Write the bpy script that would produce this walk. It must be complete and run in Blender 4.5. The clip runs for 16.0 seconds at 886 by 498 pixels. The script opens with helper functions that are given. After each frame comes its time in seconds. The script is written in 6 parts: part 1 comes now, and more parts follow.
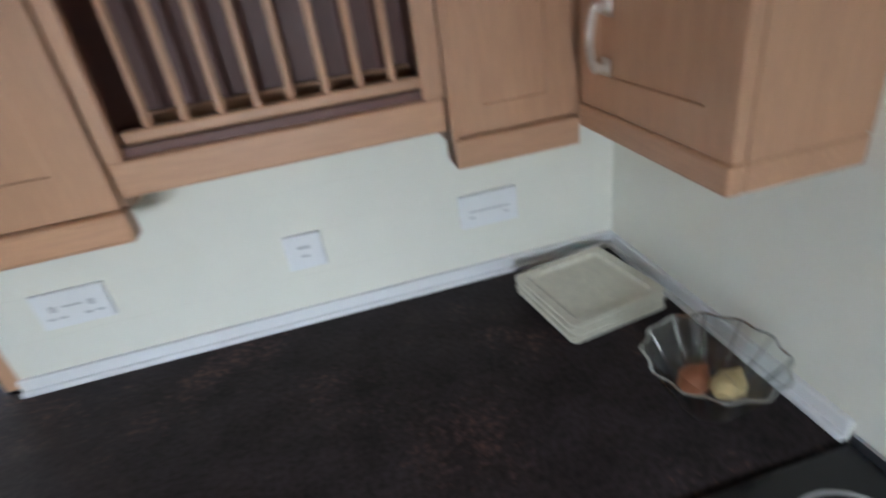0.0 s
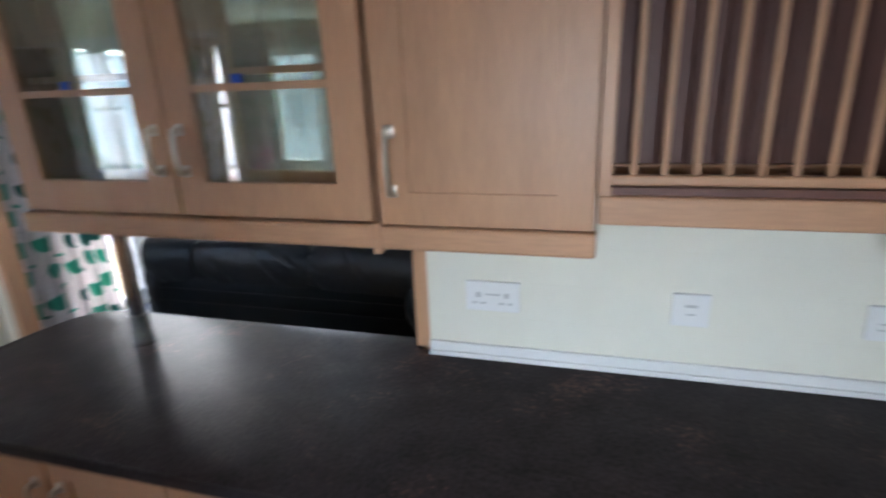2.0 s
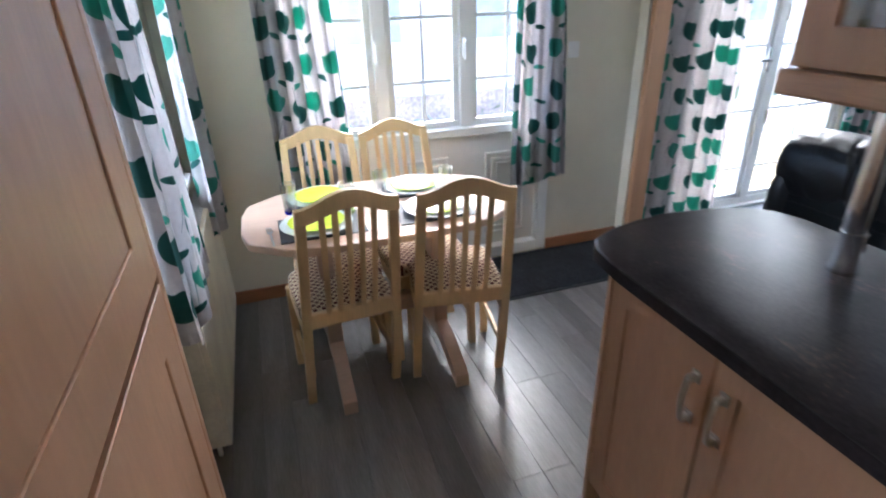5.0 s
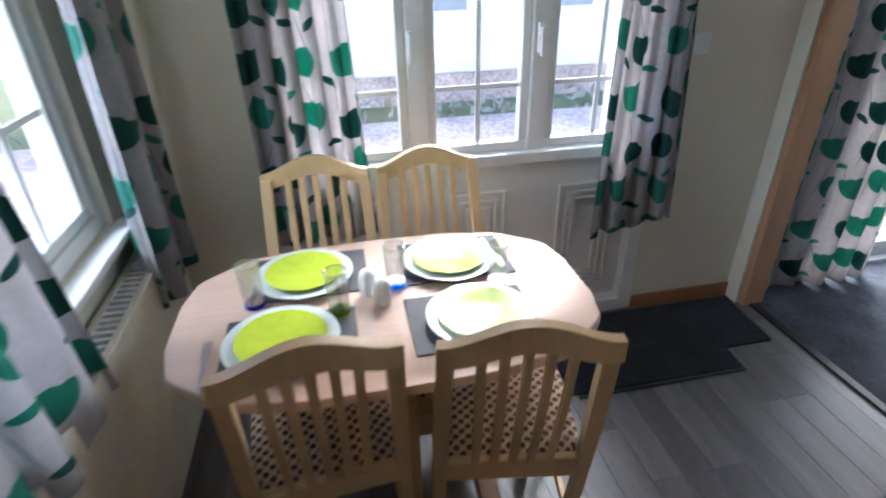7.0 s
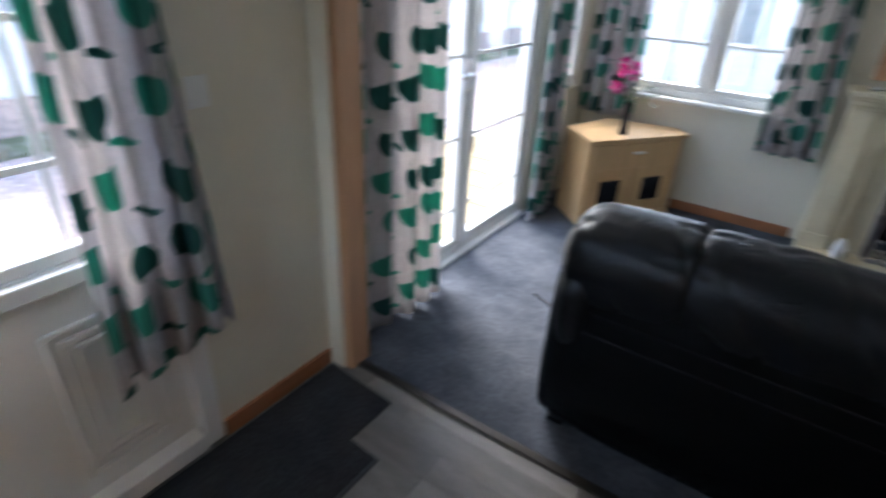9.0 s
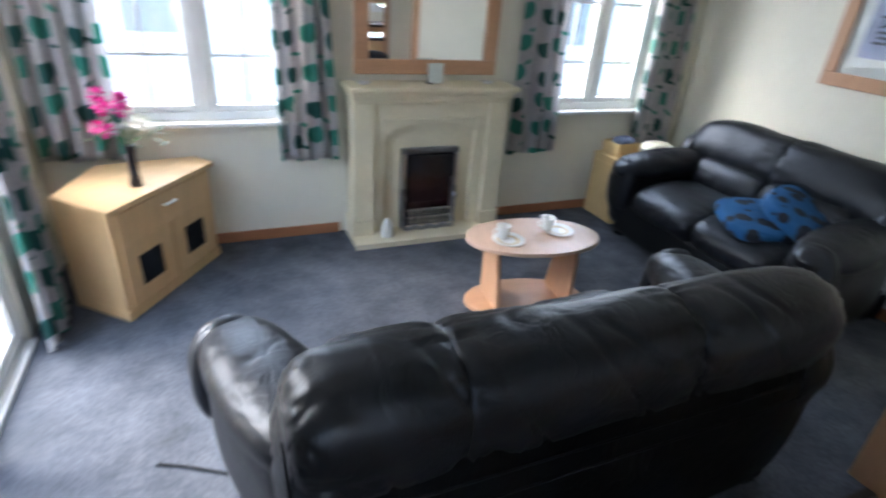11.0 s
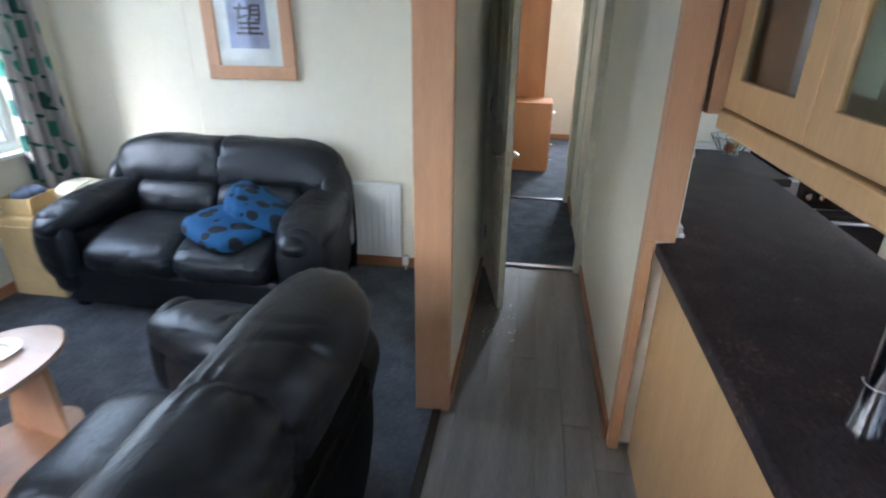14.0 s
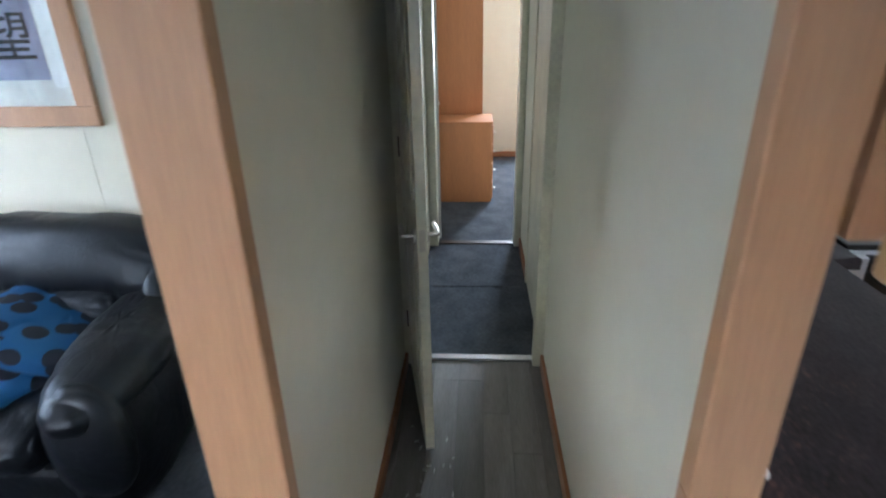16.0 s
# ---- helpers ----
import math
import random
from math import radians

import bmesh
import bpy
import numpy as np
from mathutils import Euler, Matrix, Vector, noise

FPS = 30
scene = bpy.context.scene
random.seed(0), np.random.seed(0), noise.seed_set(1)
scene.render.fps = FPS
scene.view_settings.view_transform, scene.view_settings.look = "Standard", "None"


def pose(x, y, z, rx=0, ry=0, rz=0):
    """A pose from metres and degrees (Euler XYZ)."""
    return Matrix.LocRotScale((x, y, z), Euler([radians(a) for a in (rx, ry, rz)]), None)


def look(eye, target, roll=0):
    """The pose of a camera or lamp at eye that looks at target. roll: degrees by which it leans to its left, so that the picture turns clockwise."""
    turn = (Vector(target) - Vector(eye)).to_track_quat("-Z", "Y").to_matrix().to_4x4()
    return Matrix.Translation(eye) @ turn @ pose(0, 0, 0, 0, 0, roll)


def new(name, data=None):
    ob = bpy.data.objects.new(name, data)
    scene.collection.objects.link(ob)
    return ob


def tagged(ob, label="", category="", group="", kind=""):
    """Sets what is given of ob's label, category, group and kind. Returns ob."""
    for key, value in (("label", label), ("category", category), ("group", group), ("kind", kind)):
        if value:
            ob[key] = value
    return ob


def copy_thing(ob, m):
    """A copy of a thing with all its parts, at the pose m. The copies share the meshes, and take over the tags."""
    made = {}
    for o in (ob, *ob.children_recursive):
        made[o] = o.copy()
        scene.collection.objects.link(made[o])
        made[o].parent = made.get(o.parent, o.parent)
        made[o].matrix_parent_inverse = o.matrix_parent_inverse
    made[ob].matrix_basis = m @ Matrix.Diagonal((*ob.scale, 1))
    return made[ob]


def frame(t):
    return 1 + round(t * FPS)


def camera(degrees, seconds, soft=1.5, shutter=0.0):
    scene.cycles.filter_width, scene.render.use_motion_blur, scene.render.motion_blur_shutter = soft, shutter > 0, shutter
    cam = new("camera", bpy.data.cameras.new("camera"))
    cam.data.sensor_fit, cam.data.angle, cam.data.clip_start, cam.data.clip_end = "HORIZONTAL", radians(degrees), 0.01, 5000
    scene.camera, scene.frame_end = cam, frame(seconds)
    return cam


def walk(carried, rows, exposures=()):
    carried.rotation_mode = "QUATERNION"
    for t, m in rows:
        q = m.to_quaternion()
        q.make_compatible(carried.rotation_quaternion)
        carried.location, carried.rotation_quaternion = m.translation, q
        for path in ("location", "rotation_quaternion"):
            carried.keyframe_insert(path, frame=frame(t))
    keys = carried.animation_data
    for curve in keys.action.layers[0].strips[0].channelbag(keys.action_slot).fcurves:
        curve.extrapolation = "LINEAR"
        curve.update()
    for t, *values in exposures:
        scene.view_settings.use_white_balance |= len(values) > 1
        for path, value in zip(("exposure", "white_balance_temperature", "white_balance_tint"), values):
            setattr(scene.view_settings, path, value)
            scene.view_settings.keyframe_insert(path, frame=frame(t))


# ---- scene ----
cam = camera(79.5, 16.0, 2.0, 0.7)
PATH = [
    (0, (0.287, -0.158, 1.644), (0.605, 1.565, 0.68), -8.8),
    (0.5, (0.257, -0.16, 1.725), (0.265, 1.63, 0.833), -7.3),
    (1, (0.134, -0.225, 1.742), (0.029, 1.615, 0.965), -4.6),
    (1.5, (0.011, -0.311, 1.726), (-0.244, 1.551, 1.04), -3.1),
    (2, (-0.07, -0.344, 1.674), (-0.597, 1.485, 1.047), -2.4),
    (2.5, (-0.06, -0.375, 1.61), (-1.038, 1.276, 1.026), -1.5),
    (3, (-0.1, -0.406, 1.605), (-1.381, 0.975, 0.925), -1.1),
    (3.5, (-0.1, -0.405, 1.585), (-1.595, 0.675, 0.832), -1.5),
    (4, (-0.22, -0.39, 1.57), (-1.845, 0.43, 0.74), -1.8),
    (4.5, (-0.45, -0.395, 1.535), (-2.135, 0.243, 0.666), -2.3),
    (4.7, (-0.525, -0.4, 1.527), (-2.225, 0.205, 0.661), -2.1),
    (6.8, (-1.435, -0.12, 1.54), (-3.16, 0.2, 0.58), -1.7),
    (7, (-1.505, -0.086, 1.54), (-3.222, 0.25, 0.569), -1.4),
    (7.5, (-1.656, 0.08, 1.53), (-3.366, 0.522, 0.588), -2.3),
    (8, (-1.76, 0.27, 1.53), (-3.384, 0.967, 0.59), -2.2),
    (8.5, (-1.945, 0.44, 1.51), (-3.335, 1.51, 0.548), -0.9),
    (9, (-2.03, 0.477, 1.561), (-3.004, 1.946, 0.616), 2.9),
    (9.2, (-2.082, 0.568, 1.592), (-2.875, 2.132, 0.63), 4.1),
    (11.3, (-2.636, 1.306, 1.651), (-1.667, 2.808, 0.754), 5.1),
    (11.5, (-2.625, 1.401, 1.646), (-1.498, 2.793, 0.756), 5.8),
    (12, (-2.606, 1.517, 1.668), (-1.179, 2.626, 0.81), 4.9),
    (12.5, (-2.659, 1.529, 1.702), (-1.038, 2.351, 0.867), 4.0),
    (13, (-2.69, 1.552, 1.692), (-0.949, 2.109, 0.882), 3.0),
    (13.5, (-2.558, 1.529, 1.651), (-0.771, 1.918, 0.842), 1.6),
    (14, (-2.282, 1.492, 1.604), (-0.475, 1.78, 0.796), 0.6),
    (14.5, (-2.017, 1.472, 1.58), (-0.201, 1.703, 0.774), 0.3),
    (15, (-1.716, 1.479, 1.59), (0.106, 1.651, 0.782), 0.0),
    (15.5, (-1.395, 1.423, 1.568), (0.434, 1.561, 0.771), -0.5),
    (16, (-1.15, 1.407, 1.589), (0.681, 1.534, 0.795), -1.3),
]
walk(cam, [(t, look(eye, target, roll)) for t, eye, target, roll in PATH], [(0.0, 3.7, 5850, 10), (2.0, 3.75, 5800, 10), (4.0, 3.8, 5550, 10), (7.0, 2.95, 5600, 10), (8.0, 2.4, 5700, 10), (9.0, 2.95, 5800, 10), (12.0, 3.65, 5750, 10), (14.0, 4.05, 5600, 9), (16.0, 4.1, 5500, 8)])

# world, sun and exposure
world = bpy.data.worlds.new("world")
scene.world = world
world.use_nodes = True
wnt = world.node_tree
sky = wnt.nodes.new("ShaderNodeTexSky")
sky.sky_type = "NISHITA"
sky.sun_disc = False
sky.sun_elevation, sky.sun_rotation = radians(38), radians(300)
sky.air_density, sky.dust_density = 1.0, 3.0
wbg = wnt.nodes["Background"]
wbg.inputs["Strength"].default_value = 0.15
wnt.links.new(sky.outputs[0], wbg.inputs["Color"])
sun_data = bpy.data.lights.new("sun", "SUN")
sun_data.energy, sun_data.angle, sun_data.color = 0.8, radians(30), (1.0, 0.97, 0.93)
sun = new("sun", sun_data)
sun.matrix_world = look((-6, 3, 7), (0, 0, 0))


def sky_lamp(name, eye, target, wide, high, watts):
    """An added area lamp at or outside a window, standing in for the sky's light."""
    d = bpy.data.lights.new(name, "AREA")
    d.shape, d.size, d.size_y, d.energy, d.color = "RECTANGLE", wide, high, watts, (0.93, 0.97, 1.0)
    new(name, d).matrix_world = look(eye, target)


sky_lamp("kitchen_window_sky", (-0.02, -1.66, 1.62), (-0.02, -0.9, 0.85), 0.70, 0.55, 8.0)
sky_lamp("lounge_window_sky", (0.05, 4.72, 1.40), (0.05, 0.0, 1.40), 0.88, 1.14, 2.8)
sky_lamp("corner_window_sky", (-2.69, 4.72, 1.39), (-2.69, 0.0, 1.39), 1.04, 1.16, 2.3)
# these two hang outside above their openings, added to brighten the floors
sky_lamp("side_window_sky", (-2.58, -1.75, 2.35), (-2.45, 0.1, 0.2), 1.3, 0.9, 16.0)
sky_lamp("french_door_sky", (-4.75, 2.95, 2.55), (-2.3, 2.6, 0.5), 1.5, 1.0, 5.0)
# fill lamp added behind an assumed bedroom window to brighten the passage
sky_lamp("bedroom_fill", (5.72, 0.52, 1.55), (2.3, 1.40, 0.3), 0.55, 0.85, 12.0)

# ---------------------------------------------------------------- materials


def mat(name, color, rough=0.6, metal=0.0, vary=0.12, scale=6.0, stretch=(1, 1, 1), bump=0.0, bump_scale=60.0, fine=0.06, spec=0.5, coat=0.0, piece=0.0, sheen=(1, 1, 1)):
    m = bpy.data.materials.new(name)
    m.use_nodes = True
    nt = m.node_tree
    bs = nt.nodes["Principled BSDF"]
    bs.inputs["Roughness"].default_value, bs.inputs["Metallic"].default_value = rough, metal
    bs.inputs["Specular IOR Level"].default_value = spec
    bs.inputs["Coat Weight"].default_value = coat
    bs.inputs["Specular Tint"].default_value = (*sheen, 1)
    co = nt.nodes.new("ShaderNodeTexCoord")
    mp = nt.nodes.new("ShaderNodeMapping")
    mp.inputs["Scale"].default_value = stretch
    nt.links.new(co.outputs["Object"], mp.inputs[0])
    n1 = nt.nodes.new("ShaderNodeTexNoise")
    n1.inputs["Scale"].default_value, n1.inputs["Detail"].default_value = scale, 4
    n2 = nt.nodes.new("ShaderNodeTexNoise")
    n2.inputs["Scale"].default_value, n2.inputs["Detail"].default_value = scale * 9, 3
    nt.links.new(mp.outputs[0], n1.inputs[0])
    nt.links.new(mp.outputs[0], n2.inputs[0])
    value = None
    for tex, amount in ((n1, vary), (n2, fine)):
        mr = nt.nodes.new("ShaderNodeMapRange")
        mr.inputs["From Min"].default_value, mr.inputs["From Max"].default_value = 0.3, 0.7
        mr.inputs["To Min"].default_value, mr.inputs["To Max"].default_value = 1 - amount, 1 + amount
        nt.links.new(tex.outputs[0], mr.inputs[0])
        if value is None:
            value = mr.outputs[0]
        else:
            mul = nt.nodes.new("ShaderNodeMath")
            mul.operation = "MULTIPLY"
            nt.links.new(value, mul.inputs[0])
            nt.links.new(mr.outputs[0], mul.inputs[1])
            value = mul.outputs[0]
    if piece:
        oi = nt.nodes.new("ShaderNodeObjectInfo")
        mr = nt.nodes.new("ShaderNodeMapRange")
        mr.inputs["To Min"].default_value, mr.inputs["To Max"].default_value = 1 - piece, 1 + piece
        nt.links.new(oi.outputs["Random"], mr.inputs[0])
        mul = nt.nodes.new("ShaderNodeMath")
        mul.operation = "MULTIPLY"
        nt.links.new(value, mul.inputs[0])
        nt.links.new(mr.outputs[0], mul.inputs[1])
        value = mul.outputs[0]
    sc = nt.nodes.new("ShaderNodeVectorMath")
    sc.operation = "SCALE"
    sc.inputs[0].default_value = color
    nt.links.new(value, sc.inputs["Scale"])
    nt.links.new(sc.outputs[0], bs.inputs["Base Color"])
    if bump:
        nb = nt.nodes.new("ShaderNodeTexNoise")
        nb.inputs["Scale"].default_value, nb.inputs["Detail"].default_value = bump_scale, 4
        nt.links.new(mp.outputs[0], nb.inputs[0])
        bp = nt.nodes.new("ShaderNodeBump")
        bp.inputs["Strength"].default_value, bp.inputs["Distance"].default_value = bump, 0.01
        nt.links.new(nb.outputs[0], bp.inputs["Height"])
        nt.links.new(bp.outputs[0], bs.inputs["Normal"])
    return m


def creased(m):
    """Adds the fine branching folds of worn soft leather to a material's relief."""
    nt = m.node_tree
    bs = nt.nodes["Principled BSDF"]
    before = bs.inputs["Normal"].links[0].from_socket
    co = nt.nodes.new("ShaderNodeTexCoord")
    nz = nt.nodes.new("ShaderNodeTexNoise")
    nz.inputs["Scale"].default_value, nz.inputs["Detail"].default_value, nz.inputs["Distortion"].default_value = 8.0, 3, 1.2
    nt.links.new(co.outputs["Object"], nz.inputs[0])
    sb = nt.nodes.new("ShaderNodeMath")
    sb.operation = "SUBTRACT"
    sb.inputs[1].default_value = 0.5
    nt.links.new(nz.outputs[0], sb.inputs[0])
    ab = nt.nodes.new("ShaderNodeMath")
    ab.operation = "ABSOLUTE"
    nt.links.new(sb.outputs[0], ab.inputs[0])
    mr = nt.nodes.new("ShaderNodeMapRange")
    mr.inputs["From Max"].default_value = 0.09
    nt.links.new(ab.outputs[0], mr.inputs[0])
    bp = nt.nodes.new("ShaderNodeBump")
    bp.inputs["Strength"].default_value, bp.inputs["Distance"].default_value = 0.16, 0.005
    nt.links.new(mr.outputs[0], bp.inputs["Height"])
    nt.links.new(before, bp.inputs["Normal"])
    nt.links.new(bp.outputs[0], bs.inputs["Normal"])
    return m


def glass_mat(name, tint=(1, 1, 1), rough=0.0, gloss=0.05):
    """Thin glass: mostly clear, with a gloss on top."""
    m = bpy.data.materials.new(name)
    m.use_nodes = True
    nt = m.node_tree
    nt.nodes.remove(nt.nodes["Principled BSDF"])
    out = nt.nodes["Material Output"]
    tr, gl, mx = (nt.nodes.new(k) for k in ("ShaderNodeBsdfTransparent", "ShaderNodeBsdfGlossy", "ShaderNodeMixShader"))
    tr.inputs[0].default_value = (*tint, 1)
    gl.inputs["Roughness"].default_value = rough
    lw = nt.nodes.new("ShaderNodeLayerWeight")
    pw = nt.nodes.new("ShaderNodeMath")
    pw.operation = "POWER"
    pw.inputs[1].default_value = 4.0
    nt.links.new(lw.outputs["Facing"], pw.inputs[0])
    fr = nt.nodes.new("ShaderNodeMapRange")
    fr.inputs["To Min"].default_value, fr.inputs["To Max"].default_value = gloss, 0.6
    nt.links.new(pw.outputs[0], fr.inputs[0])
    nt.links.new(fr.outputs[0], mx.inputs[0])
    nt.links.new(tr.outputs[0], mx.inputs[1])
    nt.links.new(gl.outputs[0], mx.inputs[2])
    nt.links.new(mx.outputs[0], out.inputs[0])
    return m


def cloth_pattern(name, base, teal, dark, grey):
    """Curtain cloth: cream with scattered half-round poppy heads in teal and dark leaves, laid out in the cloth's own metres."""
    m = mat(name, base, rough=0.9, vary=0.05, bump=0.15, bump_scale=400)
    nt = m.node_tree
    bs = nt.nodes["Principled BSDF"]
    uv = nt.nodes.new("ShaderNodeUVMap")
    plain = bs.inputs["Base Color"].links[0].from_socket

    def layer(under, scale, offset, rx, ry, cut, colour_a, colour_b, turn, spread=0.4):
        mp = nt.nodes.new("ShaderNodeMapping")
        mp.inputs["Location"].default_value = offset
        mp.inputs["Scale"].default_value = (scale, scale, scale)
        nt.links.new(uv.outputs[0], mp.inputs[0])
        vo = nt.nodes.new("ShaderNodeTexVoronoi")
        vo.voronoi_dimensions = "2D"
        vo.inputs["Scale"].default_value = 1.0
        vo.inputs["Randomness"].default_value = spread
        nt.links.new(mp.outputs[0], vo.inputs["Vector"])
        sub = nt.nodes.new("ShaderNodeVectorMath")
        sub.operation = "SUBTRACT"
        nt.links.new(mp.outputs[0], sub.inputs[0])
        nt.links.new(vo.outputs["Position"], sub.inputs[1])
        ro = nt.nodes.new("ShaderNodeVectorRotate")
        ro.rotation_type = "Z_AXIS"
        nt.links.new(sub.outputs[0], ro.inputs["Vector"])
        sep = nt.nodes.new("ShaderNodeSeparateColor")
        nt.links.new(vo.outputs["Color"], sep.inputs[0])
        an = nt.nodes.new("ShaderNodeMapRange")
        an.inputs["To Min"].default_value, an.inputs["To Max"].default_value = -turn, turn
        nt.links.new(sep.outputs[0], an.inputs[0])
        nt.links.new(an.outputs[0], ro.inputs["Angle"])
        sx = nt.nodes.new("ShaderNodeSeparateXYZ")
        nt.links.new(ro.outputs[0], sx.inputs[0])

        def op(kind, a, b):
            node = nt.nodes.new("ShaderNodeMath")
            node.operation = kind
            for k, v in enumerate((a, b)):
                if isinstance(v, float):
                    node.inputs[k].default_value = v
                else:
                    nt.links.new(v, node.inputs[k])
            return node.outputs[0]

        ex = op("POWER", op("ABSOLUTE", op("DIVIDE", sx.outputs[0], rx), 0.0), 2.0)
        ey = op("POWER", op("ABSOLUTE", op("DIVIDE", sx.outputs[1], ry), 0.0), 2.0)
        inside = op("MULTIPLY", op("LESS_THAN", op("ADD", ex, ey), 1.0), op("LESS_THAN", op("ADD", sx.outputs[1], op("MULTIPLY", op("SINE", op("MULTIPLY", sx.outputs[0], 36.0), 0.0), 0.014)), cut))
        pick = op("GREATER_THAN", sep.outputs[1], 0.42)
        cm = nt.nodes.new("ShaderNodeMix")
        cm.data_type = "RGBA"
        cm.inputs["A"].default_value, cm.inputs["B"].default_value = (*colour_b, 1), (*colour_a, 1)
        nt.links.new(pick, cm.inputs["Factor"])
        mx = nt.nodes.new("ShaderNodeMix")
        mx.data_type = "RGBA"
        nt.links.new(inside, mx.inputs["Factor"])
        nt.links.new(under, mx.inputs["A"])
        nt.links.new(cm.outputs["Result"], mx.inputs["B"])
        return mx.outputs["Result"]

    col = layer(plain, 5.0, (0.3, 0.7, 0), 0.010, 0.42, 1.0, grey, grey, 0.35)
    col = layer(col, 5.2, (3.62, 1.48, 0), 0.17, 0.062, 1.0, dark, teal, 0.7, 0.35)
    col = layer(col, 5.2, (0, 0, 0), 0.31, 0.34, 0.17, teal, dark, 0.45, 0.35)
    nt.links.new(col, bs.inputs["Base Color"])
    bs.inputs["Subsurface Weight"].default_value = 0.0
    return m


def checked(name, a, b, scale):
    m = mat(name, a, rough=0.95, bump=0.3, bump_scale=300)
    nt = m.node_tree
    bs = nt.nodes["Principled BSDF"]
    co = nt.nodes.new("ShaderNodeTexCoord")
    mp = nt.nodes.new("ShaderNodeMapping")
    mp.inputs["Rotation"].default_value = (0, 0, radians(45))
    nt.links.new(co.outputs["Object"], mp.inputs[0])
    vo = nt.nodes.new("ShaderNodeTexVoronoi")
    vo.inputs["Scale"].default_value, vo.inputs["Randomness"].default_value = scale, 0.0
    vo.voronoi_dimensions = "2D"
    nt.links.new(mp.outputs[0], vo.inputs["Vector"])
    lt = nt.nodes.new("ShaderNodeMath")
    lt.operation = "LESS_THAN"
    lt.inputs[1].default_value = 0.37
    nt.links.new(vo.outputs["Distance"], lt.inputs[0])
    mx = nt.nodes.new("ShaderNodeMix")
    mx.data_type = "RGBA"
    mx.inputs["A"].default_value, mx.inputs["B"].default_value = (*a, 1), (*b, 1)
    nt.links.new(lt.outputs[0], mx.inputs["Factor"])
    nt.links.new(mx.outputs["Result"], bs.inputs["Base Color"])
    return m


def speckled(name, base, fleck, rough):
    m = mat(name, base, rough=rough, vary=0.25, scale=10, fine=0.3, spec=0.05, bump=0.03, bump_scale=220)
    nt = m.node_tree
    bs = nt.nodes["Principled BSDF"]
    plain = bs.inputs["Base Color"].links[0].from_socket
    co = nt.nodes.new("ShaderNodeTexCoord")
    n1 = nt.nodes.new("ShaderNodeTexNoise")
    n1.inputs["Scale"].default_value, n1.inputs["Detail"].default_value = 85, 6
    n2 = nt.nodes.new("ShaderNodeTexNoise")
    n2.inputs["Scale"].default_value, n2.inputs["Detail"].default_value = 5, 3
    nt.links.new(co.outputs["Object"], n1.inputs[0])
    nt.links.new(co.outputs["Object"], n2.inputs[0])
    ad = nt.nodes.new("ShaderNodeMath")
    nt.links.new(n1.outputs[0], ad.inputs[0])
    nt.links.new(n2.outputs[0], ad.inputs[1])
    mr = nt.nodes.new("ShaderNodeMapRange")
    mr.inputs["From Min"].default_value, mr.inputs["From Max"].default_value = 1.14, 1.40
    nt.links.new(ad.outputs[0], mr.inputs[0])
    mx = nt.nodes.new("ShaderNodeMix")
    mx.data_type = "RGBA"
    mx.inputs["B"].default_value = (*fleck, 1)
    nt.links.new(mr.outputs[0], mx.inputs["Factor"])
    nt.links.new(plain, mx.inputs["A"])
    nt.links.new(mx.outputs["Result"], bs.inputs["Base Color"])
    return m


def spotted(name, base, spot, scale):
    m = mat(name, base, rough=0.8, bump=0.2, bump_scale=200)
    nt = m.node_tree
    bs = nt.nodes["Principled BSDF"]
    co = nt.nodes.new("ShaderNodeTexCoord")
    vo = nt.nodes.new("ShaderNodeTexVoronoi")
    vo.inputs["Scale"].default_value, vo.inputs["Randomness"].default_value = scale, 0.8
    nt.links.new(co.outputs["Object"], vo.inputs["Vector"])
    lt = nt.nodes.new("ShaderNodeMath")
    lt.operation = "LESS_THAN"
    lt.inputs[1].default_value = 0.40
    nt.links.new(vo.outputs["Distance"], lt.inputs[0])
    mx = nt.nodes.new("ShaderNodeMix")
    mx.data_type = "RGBA"
    mx.inputs["A"].default_value, mx.inputs["B"].default_value = (*base, 1), (*spot, 1)
    nt.links.new(lt.outputs[0], mx.inputs["Factor"])
    nt.links.new(mx.outputs["Result"], bs.inputs["Base Color"])
    return m


CREAM = mat("cream_wall", (0.74, 0.71, 0.60), rough=0.7, vary=0.03, scale=1.5, bump=0.05, bump_scale=150, fine=0.015)
TILEPAN = mat("splashback", (0.83, 0.82, 0.72), rough=0.25, vary=0.02, scale=2, fine=0.01)
WHITE = mat("white_plastic", (0.80, 0.81, 0.80), rough=0.35, vary=0.03, scale=3, fine=0.01)
CEIL = mat("ceiling_white", (0.80, 0.79, 0.74), rough=0.9, vary=0.03)
BEECH = mat("beech_laminate", (0.50, 0.287, 0.166), rough=0.42, vary=0.06, scale=2.5, stretch=(6, 6, 0.7), fine=0.07, bump=0.02, bump_scale=40)
BEECHX = mat("beech_laminate_level", (0.50, 0.287, 0.166), rough=0.42, vary=0.06, scale=2.5, stretch=(0.7, 6, 6), fine=0.07)
GOLDEN = mat("golden_beech_laminate", (0.50, 0.315, 0.150), rough=0.42, vary=0.06, scale=2.5, stretch=(6, 6, 0.7), fine=0.07, bump=0.02, bump_scale=40)
# the shade inside the plate rack is put into this wood's colour
RACKSHADE = mat("rack_wood_shaded", (0.13, 0.055, 0.04), rough=0.5, vary=0.1, scale=3, stretch=(6, 6, 0.7))
TRIM = mat("wood_trim", (0.52, 0.302, 0.170), rough=0.45, vary=0.08, scale=3, stretch=(6, 6, 0.5), fine=0.06)
